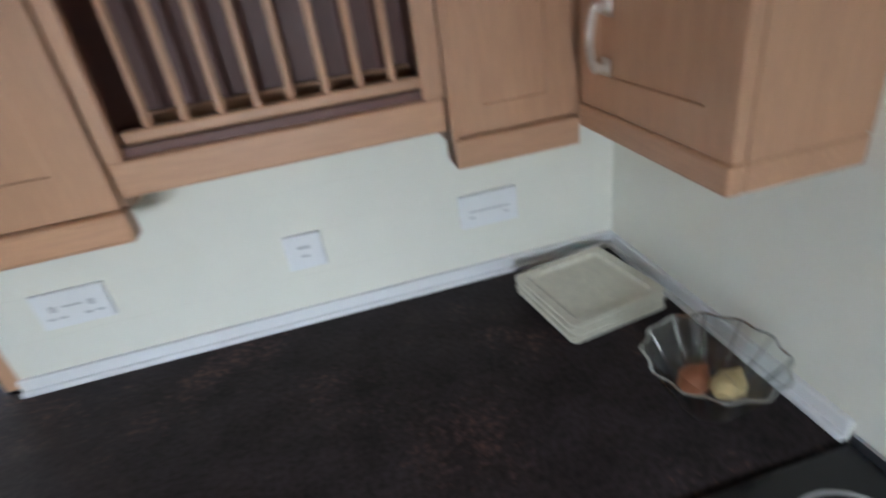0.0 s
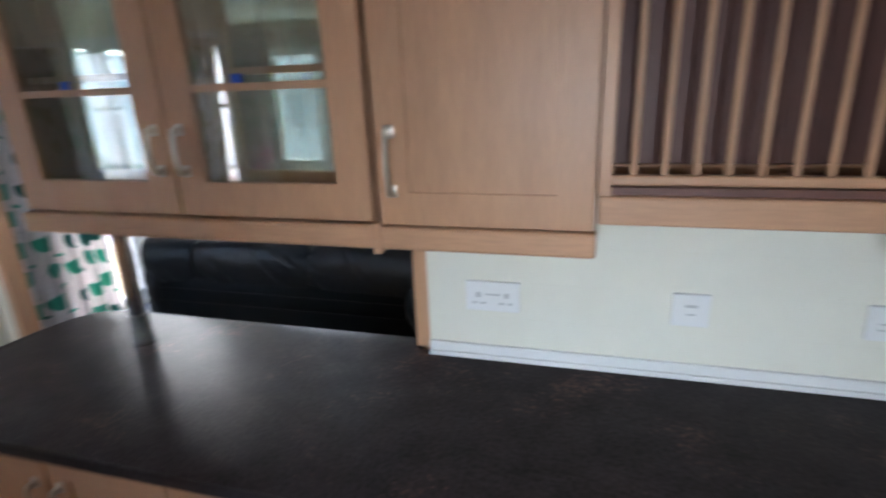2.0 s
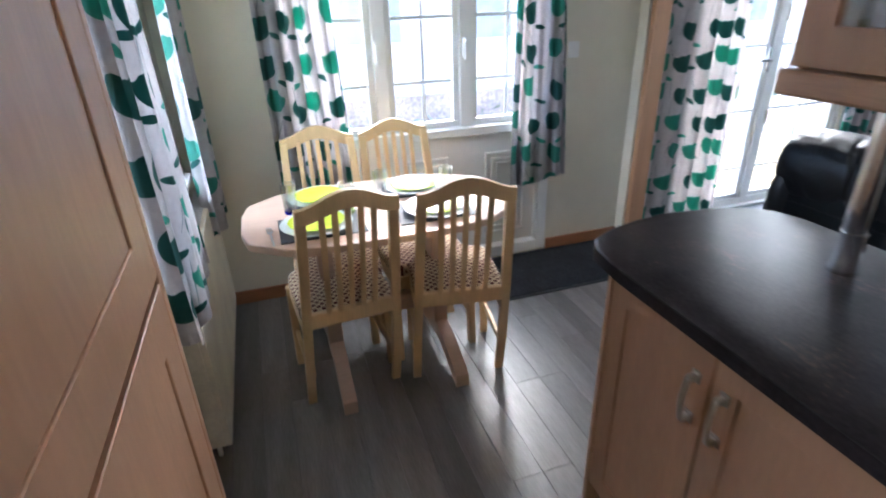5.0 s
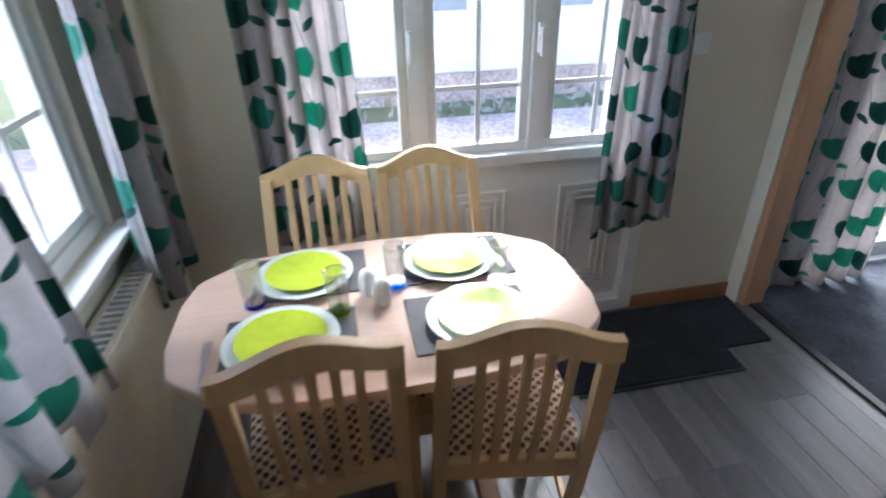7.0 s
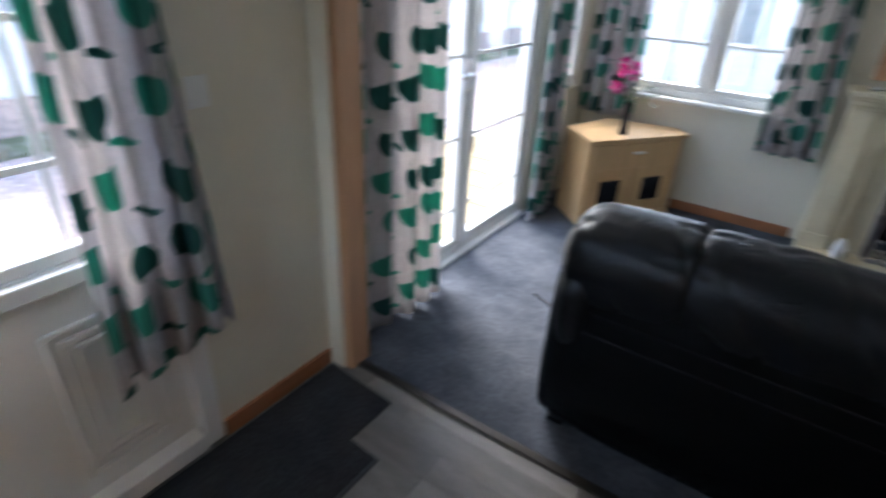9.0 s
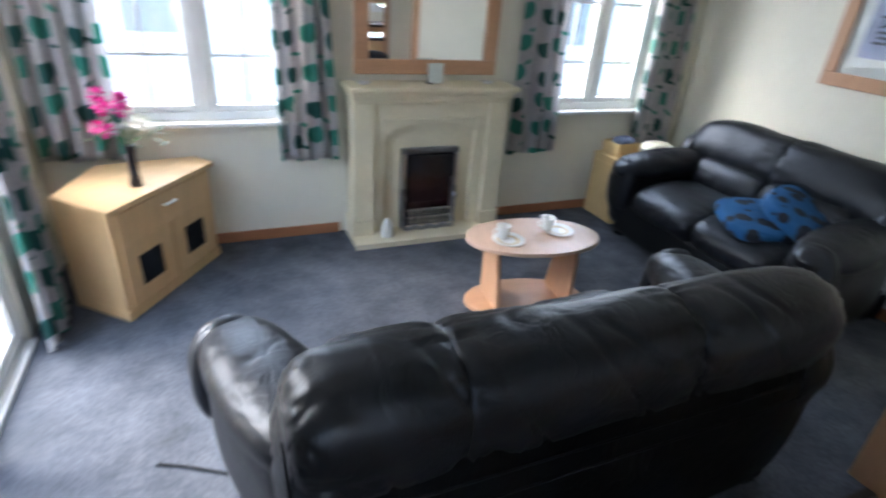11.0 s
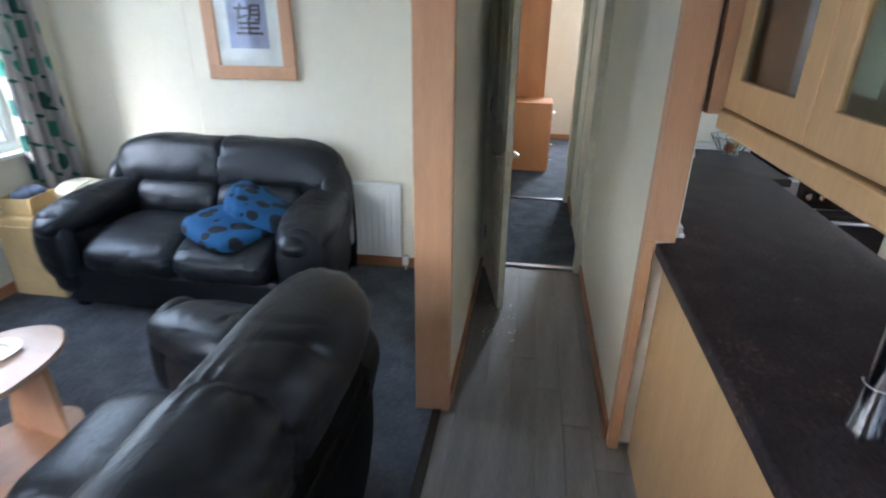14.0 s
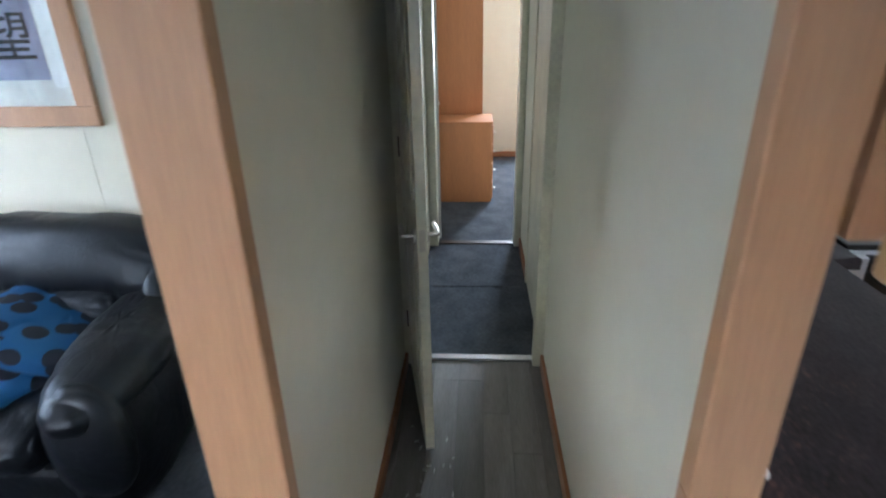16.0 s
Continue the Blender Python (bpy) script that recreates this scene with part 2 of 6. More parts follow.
SKIRT = mat("skirting_wood", (0.36, 0.16, 0.075), rough=0.45, vary=0.1, scale=4, stretch=(1, 1, 6))
PINE = mat("pale_chair_wood", (0.66, 0.47, 0.25), rough=0.45, vary=0.08, scale=4, stretch=(4, 4, 0.6), fine=0.05)
TABLEW = mat("table_veneer", (0.58, 0.41, 0.31), rough=0.38, vary=0.06, scale=3, stretch=(6, 0.6, 6), fine=0.05)
WORKTOP = speckled("dark_worktop", (0.034, 0.027, 0.0275), (0.125, 0.068, 0.058), 0.33)
VINYL = mat("grey_vinyl_plank", (0.192, 0.182, 0.172), spec=0.85, rough=0.42, vary=0.2, scale=3, stretch=(0.7, 6, 1), fine=0.14, piece=0.24)
VINYLBASE = mat("grey_vinyl_base", (0.17, 0.175, 0.18), rough=0.6)
CARPET = mat("blue_grey_carpet", (0.098, 0.108, 0.128), rough=1.0, vary=0.26, scale=6, fine=0.18, bump=0.9, bump_scale=180, spec=0.1)
MATC = mat("dark_doormat", (0.040, 0.042, 0.048), rough=1.0, vary=0.2, scale=8, fine=0.3, bump=1.0, bump_scale=150, spec=0.1)
LEATHER = creased(mat("black_leather", (0.0042, 0.0047, 0.0068), rough=0.39, vary=0.2, scale=5, fine=0.15, bump=0.12, bump_scale=260, spec=0.42, sheen=(0.82, 0.90, 1.0)))
LEATHERB = creased(mat("black_leather_back", (0.004, 0.0045, 0.006), rough=0.45, vary=0.2, scale=5, fine=0.15, bump=0.12, bump_scale=260, spec=0.28, sheen=(0.82, 0.90, 1.0)))
CHROME = mat("chrome", (0.75, 0.75, 0.76), rough=0.12, metal=1.0, vary=0.03)
SATIN = mat("satin_nickel", (0.62, 0.58, 0.52), rough=0.3, metal=1.0, vary=0.05)
PEWTER = mat("pewter_metal", (0.26, 0.26, 0.275), rough=0.32, metal=1.0, vary=0.15, scale=20)
BRONZE = mat("dark_bronze", (0.10, 0.085, 0.075), rough=0.35, metal=1.0)
STEEL = mat("brushed_steel", (0.55, 0.57, 0.60), rough=0.3, metal=1.0, vary=0.05)
BLACK = mat("black_enamel", (0.010, 0.010, 0.012), rough=0.18, vary=0.1)
DARKSTRIP = mat("dark_metal_strip", (0.05, 0.045, 0.04), rough=0.4, metal=0.6)
STONE = mat("cream_stone", (0.70, 0.63, 0.45), rough=0.6, vary=0.06, scale=5, fine=0.03, bump=0.05, bump_scale=40)
LIME = mat("lime_glaze", (0.50, 0.62, 0.05), rough=0.2, vary=0.04)
CHINA = mat("white_china", (0.80, 0.80, 0.77), rough=0.18, vary=0.02)
CHINAG = mat("pale_grey_china", (0.62, 0.68, 0.66), rough=0.2, vary=0.02)
IVORY = mat("ivory_china", (0.74, 0.72, 0.60), rough=0.3, vary=0.02)
SLATE = mat("slate_placemat", (0.045, 0.048, 0.055), rough=0.6, vary=0.15)
CARD = mat("cardboard", (0.55, 0.40, 0.19), rough=0.85, vary=0.08)
CUSHION = spotted("blue_cushion_cloth", (0.006, 0.080, 0.22), (0.004, 0.006, 0.016), 10)
SEATCLOTH = checked("seat_cloth", (0.62, 0.50, 0.33), (0.10, 0.025, 0.022), 44)
CURTAIN = cloth_pattern("poppy_curtain", (0.53, 0.51, 0.51), (0.055, 0.265, 0.200), (0.022, 0.105, 0.092), (0.25, 0.29, 0.29))
GLASS = glass_mat("window_glass")
CABGLASS = glass_mat("cabinet_glass", (0.90, 0.93, 0.92), gloss=0.12)
TUMBLER = glass_mat("tumbler_glass", (0.93, 0.945, 0.945), gloss=0.17)
BOWLG = glass_mat("fluted_bowl_glass", (0.95, 0.965, 0.965), gloss=0.10, rough=0.03)
# extra glossy glass for thin lines that draw the highlights on glass edges
GLINTG = glass_mat("glass_glint", (0.80, 0.84, 0.84), gloss=0.55, rough=0.12)
BLUEG = glass_mat("cobalt_glass", (0.05, 0.05, 0.75))
SKYG = glass_mat("sky_blue_glass", (0.03, 0.45, 0.95))
GREENG = glass_mat("green_glass", (0.55, 0.70, 0.05))
PINKG = glass_mat("pink_glass", (0.90, 0.35, 0.40))
MIRROR = mat("mirror", (0.92, 0.92, 0.92), rough=0.0, metal=1.0, vary=0.0, fine=0.0)
FIREGLOW = mat("dark_fire_glass", (0.020, 0.006, 0.006), rough=0.15)
GRAVEL = mat("red_gravel", (0.50, 0.40, 0.36), rough=1.0, vary=0.2, scale=2, fine=0.35, bump=1.0, bump_scale=40)
GRASS = mat("grass", (0.12, 0.14, 0.07), rough=1.0, vary=0.3, scale=1)
CLAD = mat("caravan_cladding", (0.80, 0.81, 0.80), rough=0.5, vary=0.03)
DARKWIN = mat("dark_window_glass", (0.30, 0.33, 0.34), rough=0.1)
DECK = mat("yellow_deck_board", (0.50, 0.40, 0.22), rough=0.8, vary=0.12, stretch=(1, 6, 6))
TWIG = mat("bare_twig", (0.12, 0.10, 0.08), rough=0.9)
HEDGE = mat("dark_hedge", (0.26, 0.26, 0.20), rough=1.0, vary=0.3)
MAGENTA = mat("magenta_petal", (0.62, 0.03, 0.28), rough=0.7)
PETAL = mat("white_petal", (0.80, 0.78, 0.68), rough=0.7)
LEAFG = mat("leaf_green", (0.05, 0.11, 0.03), rough=0.6)
VASE = mat("dark_vase", (0.015, 0.014, 0.02), rough=0.2)
ARTPAPER = mat("lilac_art_paper", (0.30, 0.33, 0.48), rough=0.6, vary=0.3, scale=8)
MOUNT = mat("picture_mount", (0.72, 0.76, 0.74), rough=0.7)
INK = mat("ink", (0.01, 0.01, 0.015), rough=0.6)
NUT = mat("brown_shell", (0.30, 0.11, 0.05), rough=0.6, vary=0.2, scale=30)
STRAW = mat("pale_onion_skin", (0.55, 0.42, 0.20), rough=0.6, vary=0.2, scale=30)
BLUEP = mat("blue_sticker", (0.01, 0.08, 0.55), rough=0.5)
GREYP = mat("grey_mark", (0.50, 0.51, 0.51), rough=0.5)
WARDROBE = mat("wardrobe_wood", (0.52, 0.22, 0.09), rough=0.45, vary=0.06, scale=2, stretch=(6, 6, 0.6))
# clear panes; the green-grey tint and strong gloss stand in for room reflections
REFLPANE = glass_mat("clear_glass_grey_reflection", (0.62, 0.68, 0.63), rough=0.12, gloss=0.34)

# ---------------------------------------------------------------- mesh helpers


def part(name, bm, material, parent=None, label="", smooth=False):
    """Links a bmesh as one mesh object under a thing or a part."""
    bmesh.ops.recalc_face_normals(bm, faces=bm.faces[:])
    me = bpy.data.meshes.new(name)
    if smooth:
        for f in bm.faces:
            f.smooth = True
    bm.to_mesh(me)
    bm.free()
    me.materials.append(material)
    ob = new(name, me)
    if smooth and smooth != "all":
        me.set_sharp_from_angle(angle=radians(35))
    if parent is not None:
        ob.parent = parent
    if label:
        tagged(ob, label)
    return ob


def thing(name, label, category, at=(0, 0, 0), rz=0.0, group="", kind=""):
    ob = new(name)
    ob.empty_display_size = 0.05
    ob.matrix_basis = pose(*at, 0, 0, rz)
    return tagged(ob, label, category, group, kind)


def structure(name, bm, material, label, category, smooth=False):
    return tagged(part(name, bm, material, None, "", smooth), label, category, "", "structure")


def box(bm, x0, y0, z0, x1, y1, z1, bevel=0.0, m=None):
    r = bmesh.ops.create_cube(bm, size=1.0)
    vs = r["verts"]
    for v in vs:
        v.co = Vector((x0 + (v.co.x + 0.5) * (x1 - x0), y0 + (v.co.y + 0.5) * (y1 - y0), z0 + (v.co.z + 0.5) * (z1 - z0)))
    if bevel:
        es = list({e for v in vs for e in v.link_edges})
        r = bmesh.ops.bevel(bm, geom=es, offset=bevel, segments=2, profile=0.5, affect="EDGES")
        vs = list({v for f in r["faces"] for v in f.verts} | {v for v in vs if v.is_valid})
    if m is not None:
        for v in vs:
            v.co = m @ v.co
    return bm


def boxes(*rows, bevel=0.0):
    bm = bmesh.new()
    for r in rows:
        box(bm, *r, bevel=bevel)
    return bm


def rod(bm, a, b, r0, r1=None, n=10):
    a, b = Vector(a), Vector(b)
    r1 = r0 if r1 is None else r1
    q = (b - a).to_track_quat("Z", "Y").to_matrix()
    ra, rb = [], []
    for k in range(n):
        d = q @ Vector((math.cos(2 * math.pi * k / n), math.sin(2 * math.pi * k / n), 0))
        ra.append(bm.verts.new(a + d * r0))
        rb.append(bm.verts.new(b + d * r1))
    for k in range(n):
        bm.faces.new((ra[k], ra[(k + 1) % n], rb[(k + 1) % n], rb[k]))
    bm.faces.new(ra[::-1])
    bm.faces.new(rb)
    return bm


def tube(bm, pts, r, n=8):
    """One bent round bar along the points."""
    pts = [Vector(p) for p in pts]
    rings, side = [], None
    for k, p in enumerate(pts):
        d = (pts[min(k + 1, len(pts) - 1)] - pts[max(k - 1, 0)]).normalized()
        if side is None:
            side = d.cross(Vector((0.31, 0.17, 1.0)) if abs(d.z) < 0.9 else Vector((1.0, 0.2, 0.1)))
        side = (side - d * side.dot(d)).normalized()
        up = d.cross(side)
        rings.append([bm.verts.new(p + (side * math.cos(2 * math.pi * i / n) + up * math.sin(2 * math.pi * i / n)) * r) for i in range(n)])
    for A, B in zip(rings[:-1], rings[1:]):
        for i in range(n):
            bm.faces.new((A[i], A[(i + 1) % n], B[(i + 1) % n], B[i]))
    bm.faces.new(rings[0][::-1])
    bm.faces.new(rings[-1])
    return bm


def lathe(bm, profile, at=(0, 0, 0), n=32):
    """Turns (radius, height) pairs round the z axis."""
    rings = []
    for r, z in profile:
        if r < 1e-5:
            rings.append([bm.verts.new((at[0], at[1], at[2] + z))])
        else:
            rings.append([bm.verts.new((at[0] + r * math.cos(2 * math.pi * k / n), at[1] + r * math.sin(2 * math.pi * k / n), at[2] + z)) for k in range(n)])
    for A, B in zip(rings[:-1], rings[1:]):
        for k in range(n):
            a, a2, b, b2 = A[k % len(A)], A[(k + 1) % len(A)], B[k % len(B)], B[(k + 1) % len(B)]
            vs = list(dict.fromkeys((a, a2, b2, b)))
            if len(vs) > 2:
                bm.faces.new(vs)
    return bm


def prism(bm, outline, z0, z1, bevel=0.0):
    """A flat plate with the given outline of (x, y) pairs."""
    lo = [bm.verts.new((x, y, z0)) for x, y in outline]
    hi = [bm.verts.new((x, y, z1)) for x, y in outline]
    n = len(lo)
    top = bm.faces.new(hi)
    bm.faces.new(lo[::-1])
    for k in range(n):
        bm.faces.new((lo[k], lo[(k + 1) % n], hi[(k + 1) % n], hi[k]))
    if bevel:
        bmesh.ops.bevel(bm, geom=list(top.edges), offset=bevel, segments=3, profile=0.5, affect="EDGES")
    return bm


def puff(bm, c, s, p=3.2, nu=28, nv=18, wob=0.0, seed=0.0, m=None):
    """A soft, rounded, slightly uneven block about c with half sizes s."""
    def sp(v, e):
        return math.copysign(abs(v) ** e, v)
    e = 2.0 / p
    rows = []
    for j in range(nv + 1):
        ph = -math.pi / 2 + math.pi * j / nv
        row = []
        for i in range(nu):
            th = 2 * math.pi * i / nu
            v = Vector((s[0] * sp(math.cos(ph), e) * sp(math.cos(th), e), s[1] * sp(math.cos(ph), e) * sp(math.sin(th), e), s[2] * sp(math.sin(ph), e)))
            if wob:
                q = Vector((v.x + seed, v.y, v.z)) * 7
                v += v.normalized() * wob * (0.7 * noise.noise(q * 0.6) + 0.2 * noise.noise(q * 2.0) - 0.6 * crease(Vector((v.x * 3 + seed, v.y * 13, v.z * 4 + v.y * 3))))
            v = v + Vector(c)
            row.append(bm.verts.new(m @ v if m is not None else v))
            if j in (0, nv):
                break
        rows.append(row)
    for A, B in zip(rows[:-1], rows[1:]):
        for k in range(nu):
            vs = list(dict.fromkeys((A[k % len(A)], A[(k + 1) % len(A)], B[(k + 1) % len(B)], B[k % len(B)])))
            if len(vs) > 2:
                bm.faces.new(vs)
    return bm


def crease(q):
    """0 on smooth leather, 1 along the narrow folds of a noise field."""
    return max(0.0, 1 - abs(noise.noise(q)) * 8.0)


def roll_block(bm, c, s, p=2.6, nx=84, nr=84, wob=0.0, seed=0.0, m=None, sharp=(9.0, 9.0), pinch=(0.3, 0.3), drop=(0.0, 0.0)):
    """A stuffed leather cushion along x. At each end the cross-section draws in to pinch, and gathers run out of the seams; drop lowers an end."""
    e = 2.0 / p
    rows = []
    for i in range(nx + 1):
        u = math.sin(math.pi / 2 * (-1 + 2 * i / nx))
        k = 1 if u > 0 else 0
        taper = max(0.0, 1 - abs(u) ** sharp[k]) ** 0.40
        size = pinch[k] + (1 - pinch[k]) * taper
        reach = s[0] * (1 - abs(u))
        gather = math.exp(-reach / 0.085)
        row = []
        for j in range(nr):
            a = 2 * math.pi * j / nr
            y = math.copysign(abs(math.cos(a)) ** e, math.cos(a)) * s[1] * size
            z = math.copysign(abs(math.sin(a)) ** e, math.sin(a)) * s[2] * size
            v = Vector((u * s[0], y, z))
            if wob:
                q = Vector((v.x * 3.2 + seed, y * 6, z * 6))
                g = 0.55 * noise.noise(q) + 0.20 * noise.noise(q * 2.3)
                g -= 0.85 * gather * crease(Vector((v.x * 2.2 + seed, y * 17, z * 17)))
                g -= 0.65 * max(0.0, 1.4 * noise.noise(v * 3.0 + Vector((seed, 0, 0))) + 0.22) * crease(Vector((v.x * 7.0 + z * 6.0 + seed, y * 3.0, z * 2.0)))
                g -= 0.45 * math.exp(-((z + 0.55 * s[2]) / 0.06) ** 2) * crease(Vector((v.x * 15 + y * 6 + seed, y * 2, 0.3)))
                v += Vector((0, y, z)).normalized() * wob * g
            v.z -= drop[k] * max(0.0, 1 - reach / 0.34) ** 2
            v = v + Vector(c)
            row.append(bm.verts.new(m @ v if m is not None else v))
        rows.append(row)
    for A, B in zip(rows[:-1], rows[1:]):
        for j in range(nr):
            bm.faces.new((A[j], A[(j + 1) % nr], B[(j + 1) % nr], B[j]))
    bm.faces.new(rows[0])
    bm.faces.new(rows[-1][::-1])
    return bm


def wall(name, axis, at, thick, a0, a1, z1, holes, label, material=None):
    """A wall of the given thickness along x or y, with its openings (a0, a1, z0, z1) cut through."""
    cuts = sorted({a0, a1, *(h[0] for h in holes), *(h[1] for h in holes)})
    bm = bmesh.new()
    for lo, hi in zip(cuts[:-1], cuts[1:]):
        mid = (lo + hi) / 2
        spans, z = [], 0.0
        for h in sorted((h for h in holes if h[0] < mid < h[1]), key=lambda h: h[2]):
            if h[2] > z:
                spans.append((z, h[2]))
            z = h[3]
        if z < z1:
            spans.append((z, z1))
        for s0, s1 in spans:
            if axis == "x":
                box(bm, lo, at, s0, hi, at + thick, s1)
            else:
                box(bm, at, lo, s0, at + thick, hi, s1)
    bmesh.ops.remove_doubles(bm, verts=bm.verts[:], dist=1e-5)
    seen = {}
    for f in bm.faces:
        key = tuple(round(v, 4) for v in f.calc_center_median())
        seen.setdefault(key, []).append(f)
    bmesh.ops.delete(bm, geom=[f for fs in seen.values() if len(fs) > 1 for f in fs], context="FACES_ONLY")
    return structure(name, bm, material or CREAM, label, "wall")

# ---------------------------------------------------------------- setting
XW, XL, YS, YN, XE, KE = -3.43, -3.52, -0.80, 4.56, 0.95, 0.95
YC0, YC1, YP = 1.08, 1.76, 1.89
HIGH = 2.2

structure("floor", boxes((-3.62, -1.4, -0.08, 1.12, 1.80, -0.006)), VINYLBASE, "dark base under the grey vinyl planks", "floor")
structure("floor_carpet", boxes((-3.62, 1.80, -0.08, 1.0, 4.7, 0.006)), CARPET, "blue-grey cut-pile carpet in the lounge", "carpet")
structure("floor_passage", boxes((1.12, 0.2, -0.08, 5.5, 2.4, 0.004)), CARPET, "blue-grey carpet in the passage and bedroom", "carpet")
structure("ceiling", boxes((-3.7, -1.5, HIGH, 5.6, 4.8, HIGH + 0.08)), CEIL, "plain white ceiling panels", "ceiling")

wall("wall_west_dining", "y", XW, -0.14, -0.94, 1.84, HIGH, [(-0.30, 1.20, 0.02, 1.98)], "cream wall with the white half-glazed door")
wall("wall_west_lounge", "y", XL, -0.14, 1.84, 4.70, HIGH, [(2.20, 3.72, 0.0, 2.02), (3.96, 4.44, 0.80, 1.98)], "cream wall with french doors and a small window")
wall("wall_south_dining", "x", YS, -0.14, -3.57, -1.80, HIGH, [(-3.17, -2.00, 0.83, 1.95)], "cream wall with a white window")
wall("wall_south_kitchen", "x", -1.30, -0.14, -1.94, 1.09, HIGH, [(-0.38, 0.34, 1.05, 1.70)], "plain cream kitchen wall")
structure("wall_return", boxes((-1.94, -1.30, 0, -1.86, -0.94, HIGH)), CREAM, "short cream return wall", "wall")
wall("wall_north", "x", YN, 0.14, -3.66, 1.09, HIGH, [(-3.22, -2.16, 0.80, 1.98), (-0.40, 0.50, 0.82, 1.98)], "cream lounge wall with two white windows")
wall("wall_east_lounge", "y", XE, 0.14, YP, 4.56, HIGH, [], "cream panelled lounge wall")
wall("wall_east_kitchen", "y", KE, 0.13, -1.30, 0.97, HIGH, [], "cream kitchen wall", TILEPAN)
wall("wall_corridor_lounge", "x", YC1, 0.13, -0.42, 2.60, HIGH, [], "cream corridor wall")
wall("wall_corridor_kitchen", "x", 0.975, 0.105, -0.50, 2.60, HIGH, [], "cream corridor wall behind the kitchen")
structure("wall_splashback", boxes((-0.492, 0.967, 0.91, KE, 0.974, HIGH)), TILEPAN, "glossy cream splashback panel", "wall panel")
wall("wall_bedroom_front", "y", 2.60, 0.08, 0.2, 2.4, HIGH, [(1.10, 1.72, 0.0, 2.0)], "cream bedroom partition")
# this opening is assumed, and lets the added fill lamp reach the passage
wall("wall_bedroom_east", "y", 5.40, 0.1, 0.2, 2.4, HIGH, [(0.34, 0.88, 0.90, 1.90)], "cream bedroom wall with an added, unseen window opening")
wall("wall_bedroom_north", "x", 2.30, 0.1, 2.68, 5.5, HIGH, [], "cream bedroom wall")
wall("wall_bedroom_south", "x", 0.30, -0.1, 2.68, 5.5, HIGH, [], "cream bedroom wall")

# panel joints on the lounge and corridor walls
for k, (x, y) in enumerate(((XE, 2.42), (XE, 3.02), (XE, 3.62), (XE, 4.22))):
    structure("trim_joint", boxes((x - 0.003, y - 0.006, 0.07, x - 0.0005, y + 0.006, HIGH), bevel=0.0008), CREAM, "flush cream joint strip between wall panels", "trim")

# wood trims at the openings
structure("trim_jamb", boxes((-3.60, 1.75, 0, -3.31, 1.86, HIGH), bevel=0.004), TRIM, "beech-coloured jamb between dining and lounge", "trim")
structure("trim_jamb_face", boxes((-3.428, 1.735, 0, -3.345, 1.749, HIGH), bevel=0.003), CREAM, "cream edge strip beside the jamb", "trim")
structure("trim_corridor_post", boxes((-0.445, 1.752, 0, -0.40, 1.898, HIGH), bevel=0.005), TRIM, "beech-coloured end post of the corridor wall", "trim")
structure("trim_kitchen_post", boxes((-0.545, 0.985, 0.912, -0.50, 1.088, HIGH), (-0.545, 1.046, 0, -0.50, 1.088, 0.912), bevel=0.004), TRIM, "beech-coloured end post beside the worktop", "trim")
structure("trim_carpet_strip", boxes((-3.31, 1.785, 0.0, -0.445, 1.825, 0.012), bevel=0.004), DARKSTRIP, "dark metal carpet strip", "trim")
structure("trim_threshold", boxes((1.10, 1.08, 0.0, 1.14, 1.76, 0.012), bevel=0.003), STEEL, "metal threshold strip", "trim")
structure("trim_threshold_bedroom", boxes((2.60, 1.10, 0.0, 2.66, 1.72, 0.012), bevel=0.003), DARKSTRIP, "dark threshold strip at the bedroom", "trim")
for a in ((-3.43, 1.212, 0, -3.415, 1.735, 0.075), (-3.43, -0.80, 0, -3.415, -0.30, 0.075), (-3.43, -0.80, 0, -1.86, -0.785, 0.075),
          (-2.70, 4.545, 0, -1.90, 4.56, 0.075), (-0.80, 4.545, 0, 0.95, 4.56, 0.075), (0.935, 1.90, 0, 0.95, 4.545, 0.075),
          (-0.40, 1.745, 0, 1.06, 1.76, 0.07), (-0.50, 1.08, 0, 1.06, 1.095, 0.07), (2.0, 1.08, 0.006, 2.6, 1.095, 0.07), (5.385, 0.3, 0.006, 5.40, 2.3, 0.07)):
    structure("baseboard", boxes(a, bevel=0.003), SKIRT, "reddish-brown wooden skirting board", "skirting board")


